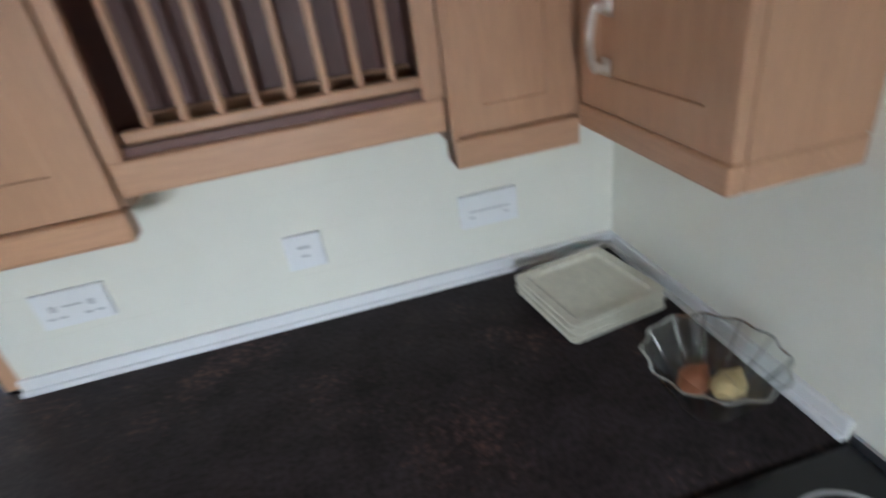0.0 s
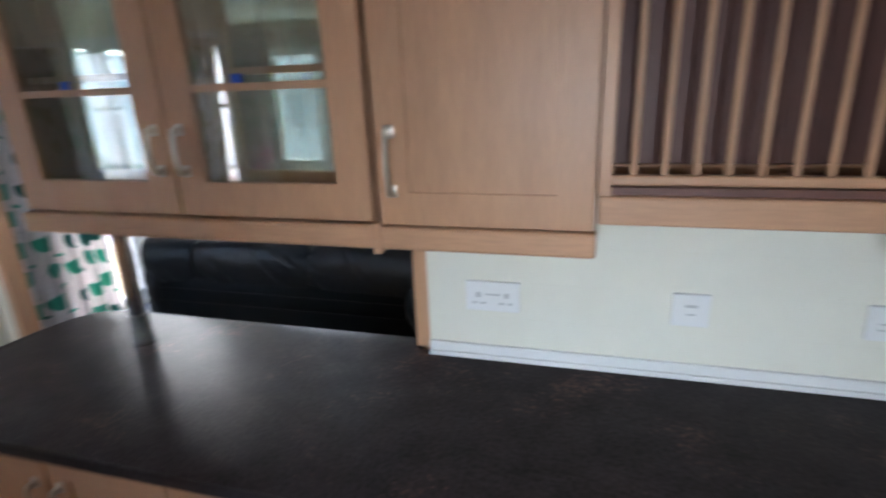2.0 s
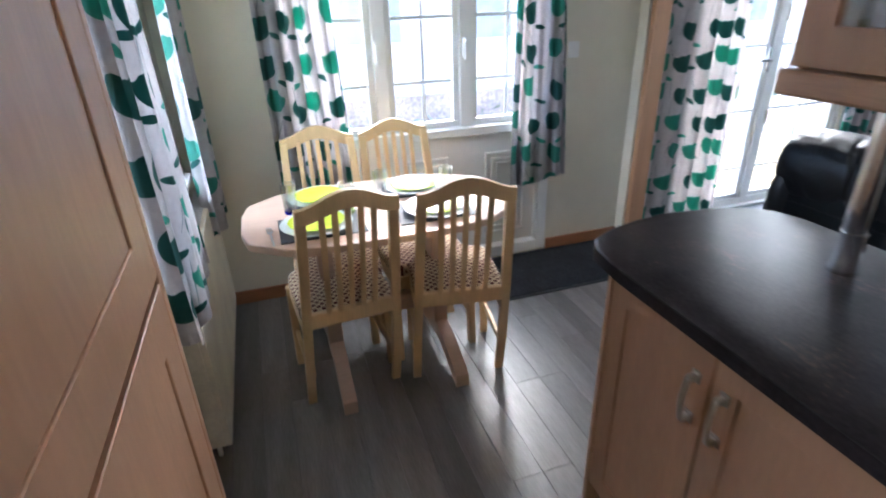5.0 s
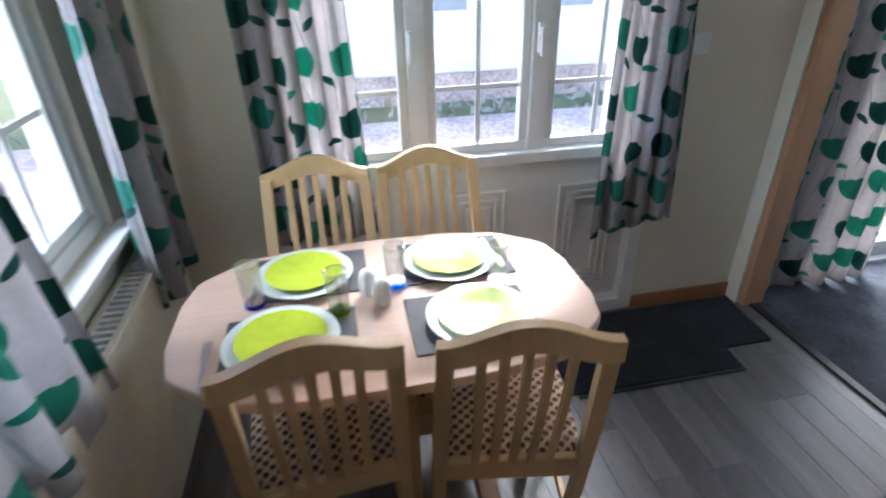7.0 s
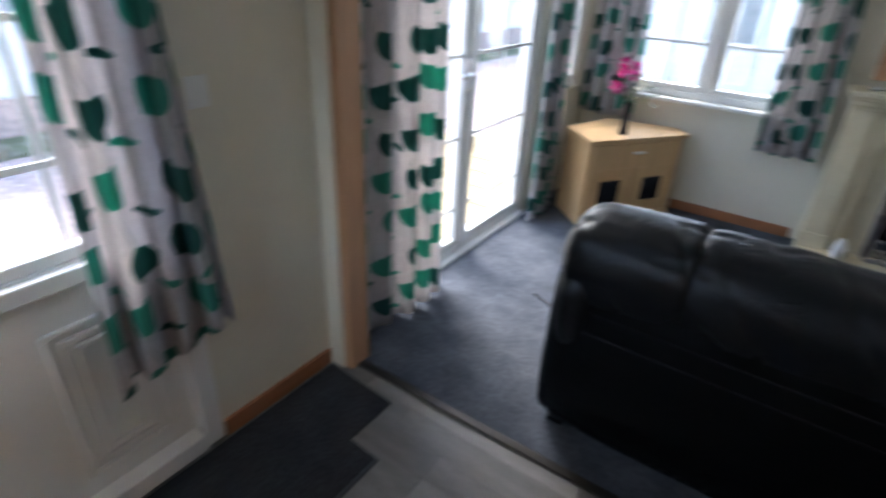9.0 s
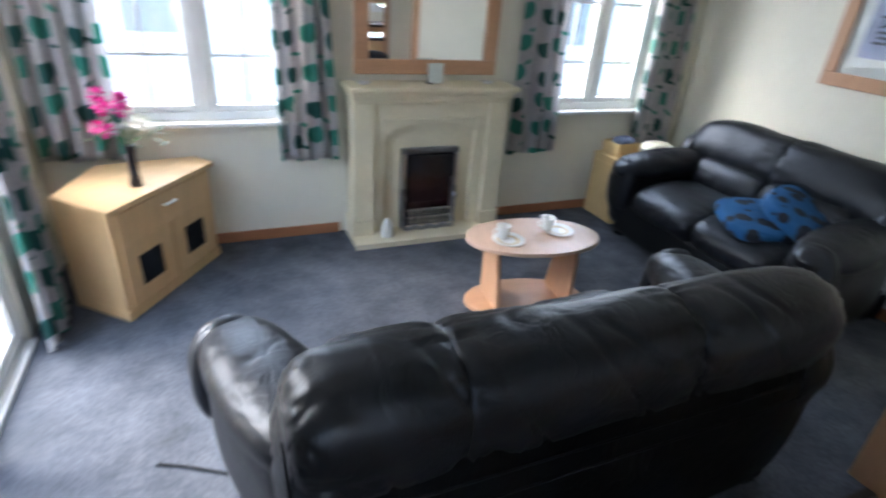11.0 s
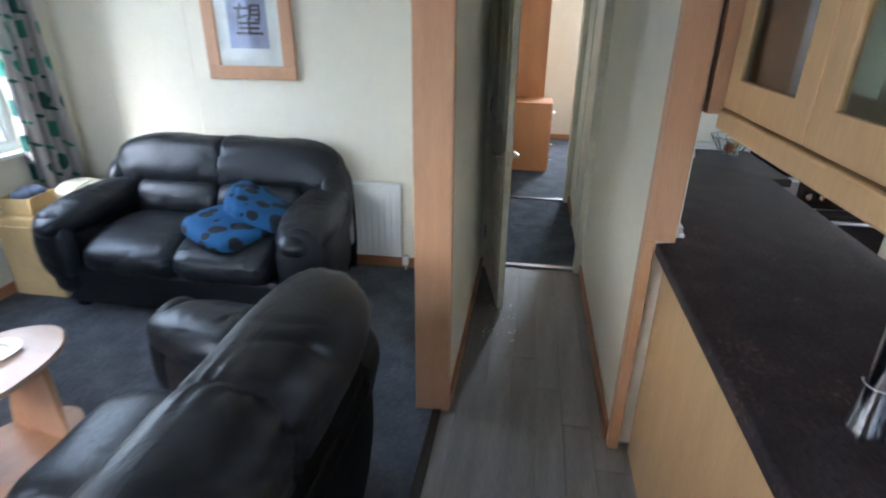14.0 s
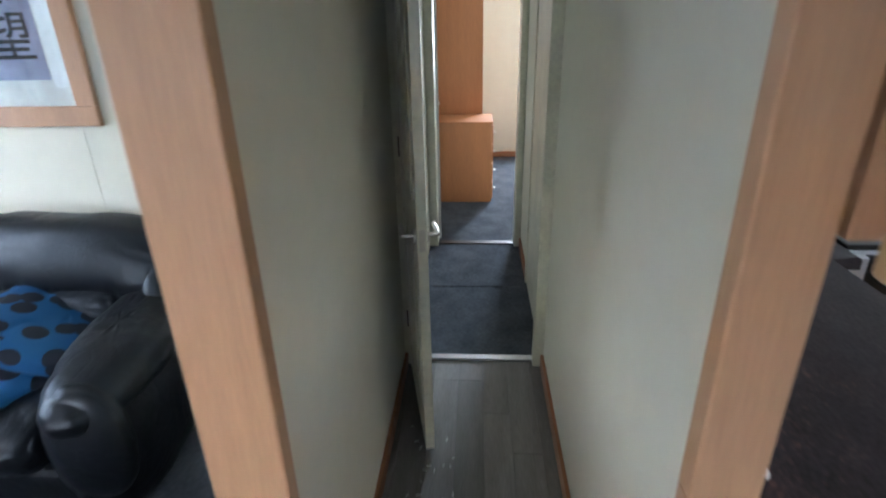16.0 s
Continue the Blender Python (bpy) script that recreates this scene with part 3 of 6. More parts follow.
def white_window(name, axis, at, a0, a1, z0, z1, posts, bars, levels, depth=0.09, out=-1, label="white plastic window with thin glazing bars"):
    """Frame, sashes, glass and glazing bars in an opening; the room lies on the side away from out."""
    w = thing(name, label, "window", kind="structure")

    def blk(u0, h0, u1, h1, d0, d1):
        lo, hi = sorted((at + out * d0, at + out * d1))
        return (u0, lo, h0, u1, hi, h1) if axis == "x" else (lo, u0, h0, hi, u1, h1)

    f = 0.05
    bm = boxes(blk(a0, z0, a1, z0 + f, 0.02, depth), blk(a0, z1 - f, a1, z1, 0.02, depth), blk(a0, z0 + f, a0 + f, z1 - f, 0.02, depth), blk(a1 - f, z0 + f, a1, z1 - f, 0.02, depth), bevel=0.004)
    fr = part("window_frame", bm, WHITE, w)
    edges = [a0 + f, *posts, a1 - f]
    for p in posts:
        part("mullion", boxes(blk(p - 0.035, z0 + f, p + 0.035, z1 - f, 0.015, depth), bevel=0.004), WHITE, w)
    for k, (lo, hi) in enumerate(zip(edges[:-1], edges[1:])):
        lo, hi = lo + (0.035 if k else 0), hi - (0.035 if k < len(edges) - 2 else 0)
        g = 0.035
        s = part("sash", boxes(blk(lo, z0 + f, hi, z0 + f + g, 0.03, 0.075), blk(lo, z1 - f - g, hi, z1 - f, 0.03, 0.075), blk(lo, z0 + f + g, lo + g, z1 - f - g, 0.03, 0.075), blk(hi - g, z0 + f + g, hi, z1 - f - g, 0.03, 0.075), bevel=0.006), WHITE, w)
        pane = part("pane", boxes(blk(lo + g, z0 + f + g, hi - g, z1 - f - g, 0.050, 0.056)), GLASS, w)
        pane.visible_shadow = False
        n = bars[k] if k < len(bars) else 0
        for j in range(n):
            u = lo + g + (hi - lo - 2 * g) * (j + 1) / (n + 1)
            part("glazing_bar", boxes(blk(u - 0.009, z0 + f + g, u + 0.009, z1 - f - g, 0.044, 0.049)), WHITE, w)
        for zz in levels:
            part("glazing_bar", boxes(blk(lo + g, zz - 0.009, hi - g, zz + 0.009, 0.0435, 0.0485)), WHITE, w)
    return w


# dining door unit: three glazed lights over moulded panels
w1 = white_window("door_1", "y", XW, -0.30, 1.20, 0.80, 1.98, [0.215, 0.680], [1, 1, 1], [1.10, 1.42, 1.72], label="white half-glazed plastic door with side lights")
low = boxes((-3.50, -0.30, 0.02, -3.46, 1.20, 0.80), bevel=0.002)
part("lower_panel", low, WHITE, w1)
part("door_frame", boxes((-3.52, 1.13, 0.02, -3.41, 1.20, 1.98), (-3.52, -0.30, 0.02, -3.41, -0.23, 1.98), (-3.52, -0.23, 0.795, -3.425, 1.13, 0.845), (-3.52, -0.23, 0.02, -3.40, 1.13, 0.09), bevel=0.006), WHITE, w1)
for y0, y1 in ((-0.20, 0.04), (0.33, 0.57), (0.80, 1.06)):
    for k, g in enumerate((0.0, 0.035, 0.065)):
        z0, z1 = 0.16 + g, 0.68 - g
        part("panel_moulding", boxes((-3.462, y0 + g, z0, -3.446, y1 - g, z0 + 0.016), (-3.462, y0 + g, z1 - 0.016, -3.446, y1 - g, z1), (-3.462, y0 + g, z0 + 0.016, -3.446, y0 + g + 0.016, z1 - 0.016), (-3.462, y1 - g - 0.016, z0 + 0.016, -3.446, y1 - g, z1 - 0.016), bevel=0.004), WHITE, w1)
for y in (0.19, 0.665):
    part("handle", boxes((-3.43, y - 0.011, 1.22, -3.415, y + 0.011, 1.32), (-3.415, y - 0.008, 1.29, -3.395, y + 0.008, 1.31), (-3.40, y - 0.009, 1.21, -3.388, y + 0.009, 1.31), bevel=0.003), WHITE, w1)
white_window("window_1", "x", YS, -3.17, -2.00, 0.83, 1.95, [-2.62], [1, 1], [1.20, 1.55])
structure("window_sill", boxes((-3.21, -0.80, 0.805, -1.96, -0.74, 0.83), bevel=0.005), WHITE, "white window sill", "window sill")
white_window("window_2", "x", YN, -3.22, -2.16, 0.80, 1.98, [-2.66], [1, 1], [1.16, 1.56], out=1)
white_window("window_3", "x", YN, -0.40, 0.50, 0.82, 1.98, [0.05], [1, 1], [1.16, 1.56], out=1)
white_window("window_4", "y", XL, 3.96, 4.44, 0.80, 1.98, [], [1], [1.16, 1.56])
for a in ((-3.26, 4.50, 0.775, -2.12, 4.56, 0.80), (-0.44, 4.50, 0.795, 0.54, 4.56, 0.82)):
    structure("window_sill", boxes(a, bevel=0.005), WHITE, "white window sill", "window sill")

# french doors
fd = white_window("door_2", "y", XL, 2.20, 3.72, 0.02, 2.02, [2.95], [1, 1], [0.30, 0.72, 1.15, 1.58], depth=0.12, label="white glazed french doors with thin glazing bars")
part("threshold", boxes((-3.66, 2.20, 0.0, -3.50, 3.72, 0.022), bevel=0.004), WHITE, fd)
for z in (0.62, 1.30):
    part("hinge", boxes((-3.555, 2.985, z, -3.53, 3.01, z + 0.10), bevel=0.004), SATIN, fd, "satin metal hinge")
part("handle", boxes((-3.535, 2.885, 0.98, -3.52, 2.91, 1.14), (-3.52, 2.80, 1.05, -3.50, 2.905, 1.07), bevel=0.004), CHROME, fd, "chrome lever handle")

# corridor door, ajar, and its frame
structure("trim_door_frame", boxes((1.06, 1.70, 0, 1.12, 1.762, 2.02), (1.06, 1.078, 0, 1.12, 1.13, 2.02), (1.06, 1.13, 1.97, 1.12, 1.70, 2.02), bevel=0.004), mat("cream_gloss", (0.72, 0.70, 0.58), rough=0.35), "cream gloss door frame in the corridor", "door frame")
GLOSS = bpy.data.materials["cream_gloss"]
d3 = thing("door_3", "cream panel door standing open along the corridor", "door", (1.05, 1.715, 0.012), 192.5, kind="structure")
part("leaf", boxes((0, -0.018, 0, 0.585, 0.018, 1.95), bevel=0.003), GLOSS, d3)
for z0, z1 in ((0.15, 0.85), (1.02, 1.80)):
    for x0, x1 in ((0.08, 0.27), (0.32, 0.51)):
        for s in (-1, 1):
            lo, hi = sorted((s * 0.0175, s * 0.024))
            part("moulding", boxes((x0, lo, z0, x1, hi, z0 + 0.02), (x0, lo, z1 - 0.02, x1, hi, z1), (x0, lo, z0 + 0.02, x0 + 0.02, hi, z1 - 0.02), (x1 - 0.02, lo, z0 + 0.02, x1, hi, z1 - 0.02), bevel=0.002), GLOSS, d3)
for s in (-1, 1):
    bm = bmesh.new()
    rod(bm, (0.535, s * 0.018, 0.90), (0.535, s * 0.028, 0.90), 0.026, n=16)
    rod(bm, (0.535, s * 0.028, 0.90), (0.535, s * 0.060, 0.90), 0.009)
    tube(bm, [(0.535, s * 0.058, 0.90), (0.50, s * 0.062, 0.902), (0.43, s * 0.060, 0.90)], 0.009)
    part("door_handle", bm, SATIN, d3, "satin brass lever handle", True)
part("latch", boxes((0.5845, -0.010, 0.86, 0.5875, 0.010, 0.94)), SATIN, d3)
for z in (0.22, 1.05, 1.75):
    part("hinge", boxes((-0.012, -0.024, z, 0.010, -0.018, z + 0.08), bevel=0.001), BRONZE, d3, "dark metal hinge")
d4 = thing("door_4", "white moulded panel door standing open at the bedroom", "door", (2.70, 1.70, 0.012), 10, kind="structure")
part("leaf", boxes((0, -0.018, 0, 0.60, 0.018, 1.95), bevel=0.003), WHITE, d4)
for z0, z1 in ((0.15, 0.82), (1.00, 1.82)):
    for x0, x1 in ((0.08, 0.27), (0.33, 0.52)):
        part("moulding", boxes((x0, -0.026, z0, x1, -0.0175, z0 + 0.025), (x0, -0.026, z1 - 0.025, x1, -0.0175, z1), (x0, -0.026, z0 + 0.025, x0 + 0.025, -0.0175, z1 - 0.025), (x1 - 0.025, -0.026, z0 + 0.025, x1, -0.0175, z1 - 0.025), (x0 + 0.05, -0.022, z0 + 0.05, x1 - 0.05, -0.0175, z1 - 0.05), bevel=0.003), WHITE, d4)
bm = bmesh.new()
rod(bm, (0.55, -0.018, 0.95), (0.55, -0.05, 0.95), 0.010)
lathe(bm, [(0, 0.0), (0.022, 0.006), (0.026, 0.02), (0.02, 0.035), (0, 0.04)], (0.55, -0.06, 0.93), 14)
part("door_knob", bm, SATIN, d4, "satin brass knob", True)
structure("trim_door_frame", boxes((2.56, 1.70, 0, 2.70, 1.758, 2.02), (2.56, 1.083, 0, 2.70, 1.13, 2.02), (2.56, 1.13, 1.97, 2.70, 1.70, 2.02), bevel=0.004), GLOSS, "cream gloss door frame at the bedroom", "door frame")
structure("trim_side_door", boxes((1.30, 1.082, 0, 1.36, 1.094, 2.0), (1.96, 1.082, 0, 2.02, 1.094, 2.0), (1.36, 1.082, 1.95, 1.96, 1.094, 2.0), (1.36, 1.081, 0.01, 1.96, 1.087, 1.95), bevel=0.002), GLOSS, "closed cream side door in the passage", "door")

# ---------------------------------------------------------------- outside
structure("ground", boxes((-400, -400, -0.75, 400, 400, -0.55)), GRASS, "rough grass ground round the caravans", "ground")
structure("road", boxes((-9.0, -60, -0.55, -4.2, 60, -0.535)), GRAVEL, "reddish gravel drive", "gravel drive")
structure("road_south", boxes((-9.0, -14, -0.534, 12, -1.5, -0.530)), GRAVEL, "reddish gravel parking area", "gravel drive")


def neighbour(at, rz, length, label):
    c = thing("caravan", label, "caravan", at, rz, "caravans outside")
    part("wall", boxes((-length / 2, -1.6, 0.45, length / 2, 1.6, 2.9), bevel=0.03), CLAD, c)
    part("skirt", boxes((-length / 2 + 0.03, -1.57, 0, length / 2 - 0.03, 1.57, 0.45)), GRAVEL, c, "shadowed gap below the caravan")
    for k in range(11):
        part("cladding_line", boxes((-length / 2 - 0.004, -1.612, 0.62 + 0.2 * k, length / 2 + 0.004, -1.6, 0.632 + 0.2 * k)), CLAD, c)
    bm = bmesh.new()
    prof = [(-1.75, 2.88), (0, 3.35), (1.75, 2.88), (1.75, 2.80), (-1.75, 2.80)]
    a = [bm.verts.new((-length / 2 - 0.1, y, z)) for y, z in prof]
    b = [bm.verts.new((length / 2 + 0.1, y, z)) for y, z in prof]
    bm.faces.new(a)
    bm.faces.new(b[::-1])
    for k in range(5):
        bm.faces.new((a[k], a[(k + 1) % 5], b[(k + 1) % 5], b[k]))
    part("roof", bm, STEEL, c)
    n = int(length / 2)
    for k in range(n):
        x = -length / 2 + (k + 0.5) * length / n
        wd = 0.3 if k % 3 == 1 else 0.5
        w = part("window", boxes((x - wd, -1.63, 1.35, x + wd, -1.615, 2.30), bevel=0.004), DARKWIN, c)
        part("frame", boxes((x - wd - 0.05, -1.64, 1.30, x + wd + 0.05, -1.613, 1.35), (x - wd - 0.05, -1.64, 2.30, x + wd + 0.05, -1.613, 2.35), (x - wd - 0.05, -1.64, 1.35, x - wd, -1.613, 2.30), (x + wd, -1.64, 1.35, x + wd + 0.05, -1.613, 2.30)), WHITE, w)
    return c


neighbour((-11.5, 1.5, -0.55), 90, 10, "long white static caravan across the drive")
neighbour((-11.8, 13.5, -0.55), 90, 9, "white static caravan further along the drive")
neighbour((-6.2, -8.5, -0.55), 205, 9, "white clad static caravan across the gravel")
neighbour((-1.2, 10.5, -0.55), 0, 10, "white static caravan beyond the lounge windows")
neighbour((-11.2, -10.5, -0.55), 80, 8, "white static caravan at the far bend")

random.seed(4)
bm = bmesh.new()
for k in range(260):
    x, y = random.uniform(-9.3, -8.7), random.uniform(-4.5, 7.5)
    z = random.uniform(-0.5, -0.30) + 0.12 * noise.noise(Vector((y, 0, 0)))
    s = random.uniform(0.05, 0.12)
    d = Vector((random.uniform(-1, 1), random.uniform(-1, 1), random.uniform(-1, 1))).normalized()
    e = d.cross(Vector((0.3, 0.5, 1))).normalized()
    p = Vector((x, y, z))
    bm.faces.new([bm.verts.new(p + d * s), bm.verts.new(p + e * s * 0.5), bm.verts.new(p - d * s), bm.verts.new(p - e * s * 0.5)])
tagged(part("hedge", bm, HEDGE), "low dark hedge along the drive", "hedge", "", "stuff")

# decking with white railings outside the french doors
dk = thing("deck", "yellowish boarded deck outside the french doors", "deck", (-4.45, 3.6, 0))
for k in range(11):
    part("board", boxes((-0.72, -1.75 + 0.32 * k, -0.10, 0.78, -1.45 + 0.32 * k, -0.06), bevel=0.004), DECK, dk)
part("bearer", boxes((-0.70, -1.74, -0.54, -0.60, 1.75, -0.10), (0.6, -1.74, -0.54, 0.7, 1.75, -0.10)), DECK, dk)
rl = thing("deck_railing", "white plastic railing round the deck", "railing", (-5.12, 3.6, -0.06))
for k in range(5):
    part("post", boxes((-0.04, -1.74 + 0.86 * k, 0, 0.04, -1.66 + 0.86 * k, 1.0), bevel=0.006), WHITE, rl)
part("rail", boxes((-0.03, -1.74, 1.0, 0.03, 1.78, 1.05), bevel=0.006), WHITE, rl)
part("lower_rail", boxes((-0.02, -1.74, 0.10, 0.02, 1.78, 0.14), bevel=0.006), WHITE, rl)
for k in range(26):
    y = -1.62 + 0.13 * k
    part("baluster", boxes((-0.012, y - 0.012, 0.14, 0.012, y + 0.012, 1.0)), WHITE, rl)


def bare_tree(at, h, seed):
    random.seed(seed)
    t = thing("tree", "bare winter tree with thin branches", "tree", at, 0, "bare trees outside")
    trunk, twigs = bmesh.new(), bmesh.new()
    rod(trunk, (0, 0, 0), (0.1, 0.05, h * 0.45), 0.16, 0.09)

    def grow(p, d, ln, r, depth):
        q = p + d * ln
        rod(twigs, p, q, r, r * 0.6, 5)
        if depth:
            for _ in range(3):
                n = (d + Vector((random.uniform(-1, 1), random.uniform(-1, 1), random.uniform(-0.3, 0.9))) * 0.65).normalized()
                grow(q if random.random() < 0.6 else p + d * ln * 0.7, n, ln * 0.72, r * 0.58, depth - 1)

    for _ in range(5):
        grow(Vector((0.1, 0.05, h * 0.42)), Vector((random.uniform(-1, 1), random.uniform(-1, 1), 1.1)).normalized(), h * 0.2, 0.06, 4)
    part("trunk", trunk, TWIG, t)
    part("crown", twigs, TWIG, t)


bare_tree((-13.5, -9.0, -0.55), 8, 1)
bare_tree((-9.5, -15.0, -0.55), 9, 2)
bare_tree((-16.0, -4.0, -0.55), 9, 3)

# ---------------------------------------------------------------- kitchen
OUT = [(KE - 0.001, 0.262), (KE - 0.001, 0.966), (-0.545, 0.966), (-0.545, 1.045), (-1.66, 1.045), (-1.75, 1.02), (-1.81, 0.95), (-1.84, 0.84), (-1.85, 0.70), (-1.845, 0.60), (-1.82, 0.50), (-1.78, 0.42), (-1.725, 0.382), (-1.60, 0.368), (0.36, 0.365), (0.36, 0.262)]
bm = bmesh.new()
prism(bm, OUT, 0.872, 0.910, 0.010)
worktop = thing("worktop", "dark brown speckled laminate worktop with a rounded peninsula end", "worktop")
part("top", bm, WORKTOP, worktop, "", True)
structure("trim_upstand", boxes((-0.495, 0.945, 0.911, KE - 0.001, 0.966, 0.925), (-0.495, 0.953, 0.925, KE - 0.001, 0.966, 0.952), (KE - 0.022, 0.262, 0.911, KE - 0.001, 0.944, 0.925), (KE - 0.014, 0.262, 0.925, KE - 0.001, 0.944, 0.952), bevel=0.003), WHITE, "white plastic upstand at the back of the worktop", "trim")
for z in (1.03, 1.135, 1.24):
    structure("trim_splash_line", boxes((-0.49, 0.9664, z, KE - 0.001, 0.9668, z + 0.004)), TILEPAN, "fine moulded line on the splashback", "trim")


def shaker_door(parent, x0, x1, z0, z1, y, face=-1, glass=None, name="door", rail=0.075, mt=None):
    """A framed cabinet door in the plane y, with its face towards face * y."""
    mt = mt or BEECH
    lo, hi = sorted((y, y - face * 0.020))
    bm = bmesh.new()
    rings = []
    for y_, g in ((lo, 0.0), (hi, 0.0), (hi, rail), (lo, rail)):
        rings.append([bm.verts.new((x, y_, z)) for x, z in ((x0 + g, z0 + g), (x1 - g, z0 + g), (x1 - g, z1 - g), (x0 + g, z1 - g))])
    for a in range(4):
        A, B = rings[a], rings[(a + 1) % 4]
        for k in range(4):
            bm.faces.new((A[k], A[(k + 1) % 4], B[(k + 1) % 4], B[k]))
    bmesh.ops.bevel(bm, geom=bm.edges[:], offset=0.002, segments=1, affect="EDGES", clamp_overlap=True)
    d = part(name, bm, mt, parent)
    mid = (lo + hi) / 2
    if glass:
        part("pane", boxes((x0 + rail, mid - 0.002, z0 + rail, x1 - rail, mid + 0.002, z1 - rail)), glass, d)
    else:
        part("panel", boxes((x0 + rail, lo + 0.005, z0 + rail, x1 - rail, hi - 0.005, z1 - rail)), mt, d)
    return d


def bow_handle(parent, x, y, z0, z1, face=-1, mt=None):
    bm = bmesh.new()
    for z in (z0, z1):
        box(bm, x - 0.011, min(y, y + face * 0.006), z - 0.014, x + 0.011, max(y, y + face * 0.006), z + 0.014, 0.002)
        box(bm, x - 0.007, min(y, y + face * 0.026), z - 0.007, x + 0.007, max(y, y + face * 0.026), z + 0.007, 0.002)
    n = 8
    tube(bm, [(x, y + face * (0.024 + 0.008 * math.sin(math.pi * k / n)), z0 + (z1 - z0) * k / n) for k in range(n + 1)], 0.0065)
    return part("handle", bm, mt or SATIN, parent, "satin metal bow handle", True)


# wall units over the peninsula, glazed on both sides
ca = thing("wall_cabinet", "beech wall cabinet with two glazed doors above the peninsula", "cabinet")
part("body", boxes((-1.585, 0.77, 1.335, -0.547, 0.905, 1.353), (-1.585, 0.77, 2.08, -0.547, 0.905, 2.098), (-1.585, 0.77, 1.353, -1.567, 0.905, 2.08), (-0.563, 0.77, 1.353, -0.547, 0.905, 2.08)), BEECH, ca)
for face, y, gl in ((-1, 0.748, CABGLASS), (1, 0.928, REFLPANE)):
    for x0, x1 in ((-1.588, -1.071), (-1.066, -0.548)):
        d = shaker_door(ca, x0, x1, 1.358, 2.09, y, face, gl, rail=0.085, mt=BEECH if face < 0 else GOLDEN)
        part("lead_bar", boxes((x0 + 0.085, y - face * 0.006, 1.655, x1 - 0.085, y - face * 0.003, 1.672)), BEECHX, d)
        if face < 0:
            bow_handle(d, (x1 - 0.035) if x0 < -1.2 else (x0 + 0.035), y, 1.47, 1.57, face)
part("shelf", boxes((-1.565, 0.79, 1.690, -0.565, 0.89, 1.706)), BEECHX, ca)
part("pelmet", boxes((-1.605, 0.735, 1.295, -0.547, 0.775, 1.352), (-1.605, 0.775, 1.295, -1.565, 0.94, 1.352), bevel=0.008), BEECHX, ca)
part("pelmet", boxes((-1.565, 0.90, 1.295, -0.547, 0.94, 1.352), bevel=0.008), GOLDEN, ca)
part("sticker", boxes((-0.87, 0.752, 1.664, -0.842, 0.7525, 1.692)), BLUEP, ca, "small blue sticker on the shelf edge")
part("sticker", boxes((-1.37, 0.752, 1.664, -1.342, 0.7525, 1.692)), BLUEP, ca, "small blue sticker on the shelf edge")

cb = thing("wall_cabinet", "beech wall cabinet with one plain framed door", "cabinet")
part("body", boxes((-0.533, 0.77, 1.335, -0.06, 0.965, 2.098)), BEECH, cb)
d = shaker_door(cb, -0.530, -0.062, 1.352, 2.09, 0.748)
bow_handle(d, -0.495, 0.748, 1.43, 1.56)
part("pelmet", boxes((-0.535, 0.735, 1.295, -0.055, 0.78, 1.350), bevel=0.008), BEECHX, cb)
part("corner_post", boxes((-0.545, 0.728, 1.285, -0.525, 0.78, 1.36), bevel=0.004), BEECH, cb)

# plate rack
pr = thing("plate_rack", "open wooden plate rack with upright dowels between cabinets", "plate rack")
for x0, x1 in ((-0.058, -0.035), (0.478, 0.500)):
    part("side_panel", boxes((x0, 0.775, 1.42, x1, 0.965, 2.098)), RACKSHADE, pr, "reddish wood casing, coloured dark for the shade inside")
part("base_board", boxes((-0.035, 0.775, 1.42, 0.478, 0.965, 1.440)), RACKSHADE, pr, "reddish wood casing, coloured dark for the shade inside")
part("back_panel", boxes((-0.035, 0.955, 1.44, 0.478, 0.965, 2.098)), RACKSHADE, pr, "reddish wood back panel, coloured dark for the shade inside")
part("front_rail", boxes((-0.056, 0.755, 1.365, 0.498, 0.790, 1.425), (-0.035, 0.790, 1.4405, 0.478, 0.815, 1.462), bevel=0.005), BEECHX, pr)
part("back_rail", boxes((-0.035, 0.925, 1.4405, 0.478, 0.945, 1.462), bevel=0.003), BEECHX, pr)
for x0, x1 in ((-0.058, -0.030), (0.462, 0.500)):
    part("side_frame", boxes((x0, 0.752, 1.425, x1, 0.775, 2.098), bevel=0.003), BEECH, pr)
part("top_rail", boxes((-0.030, 0.755, 1.83, 0.462, 0.775, 1.855), bevel=0.003), BEECHX, pr)
for k in range(8):
    x = 0.012 + 0.0585 * k
    bm = bmesh.new()
    rod(bm, (x, 0.803, 1.462), (x, 0.803, 2.09), 0.0078, n=10)
    part("dowel", bm, BEECH, pr, "", True)
    # back dowels take the darker wood, as shade behind the front row
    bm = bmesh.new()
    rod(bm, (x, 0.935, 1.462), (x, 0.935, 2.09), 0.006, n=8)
    part("dowel", bm, RACKSHADE, pr, "", True)

cc = thing("wall_cabinet", "beech corner wall cabinet with a framed door", "cabinet")
part("body", boxes((0.502, 0.765, 1.335, KE - 0.002, 0.965, 2.098)), BEECH, cc)
shaker_door(cc, 0.515, 0.735, 1.352, 2.09, 0.745, rail=0.05)
part("side_strip", boxes((0.502, 0.742, 1.30, 0.514, 0.80, 2.098), bevel=0.002), BEECH, cc)
part("pelmet", boxes((0.502, 0.733, 1.295, 0.745, 0.78, 1.350), bevel=0.006), BEECHX, cc)
ce = thing("wall_cabinet", "small beech wall cabinet on the side wall", "cabinet", (0.745, 0.735, 0.03), -90)
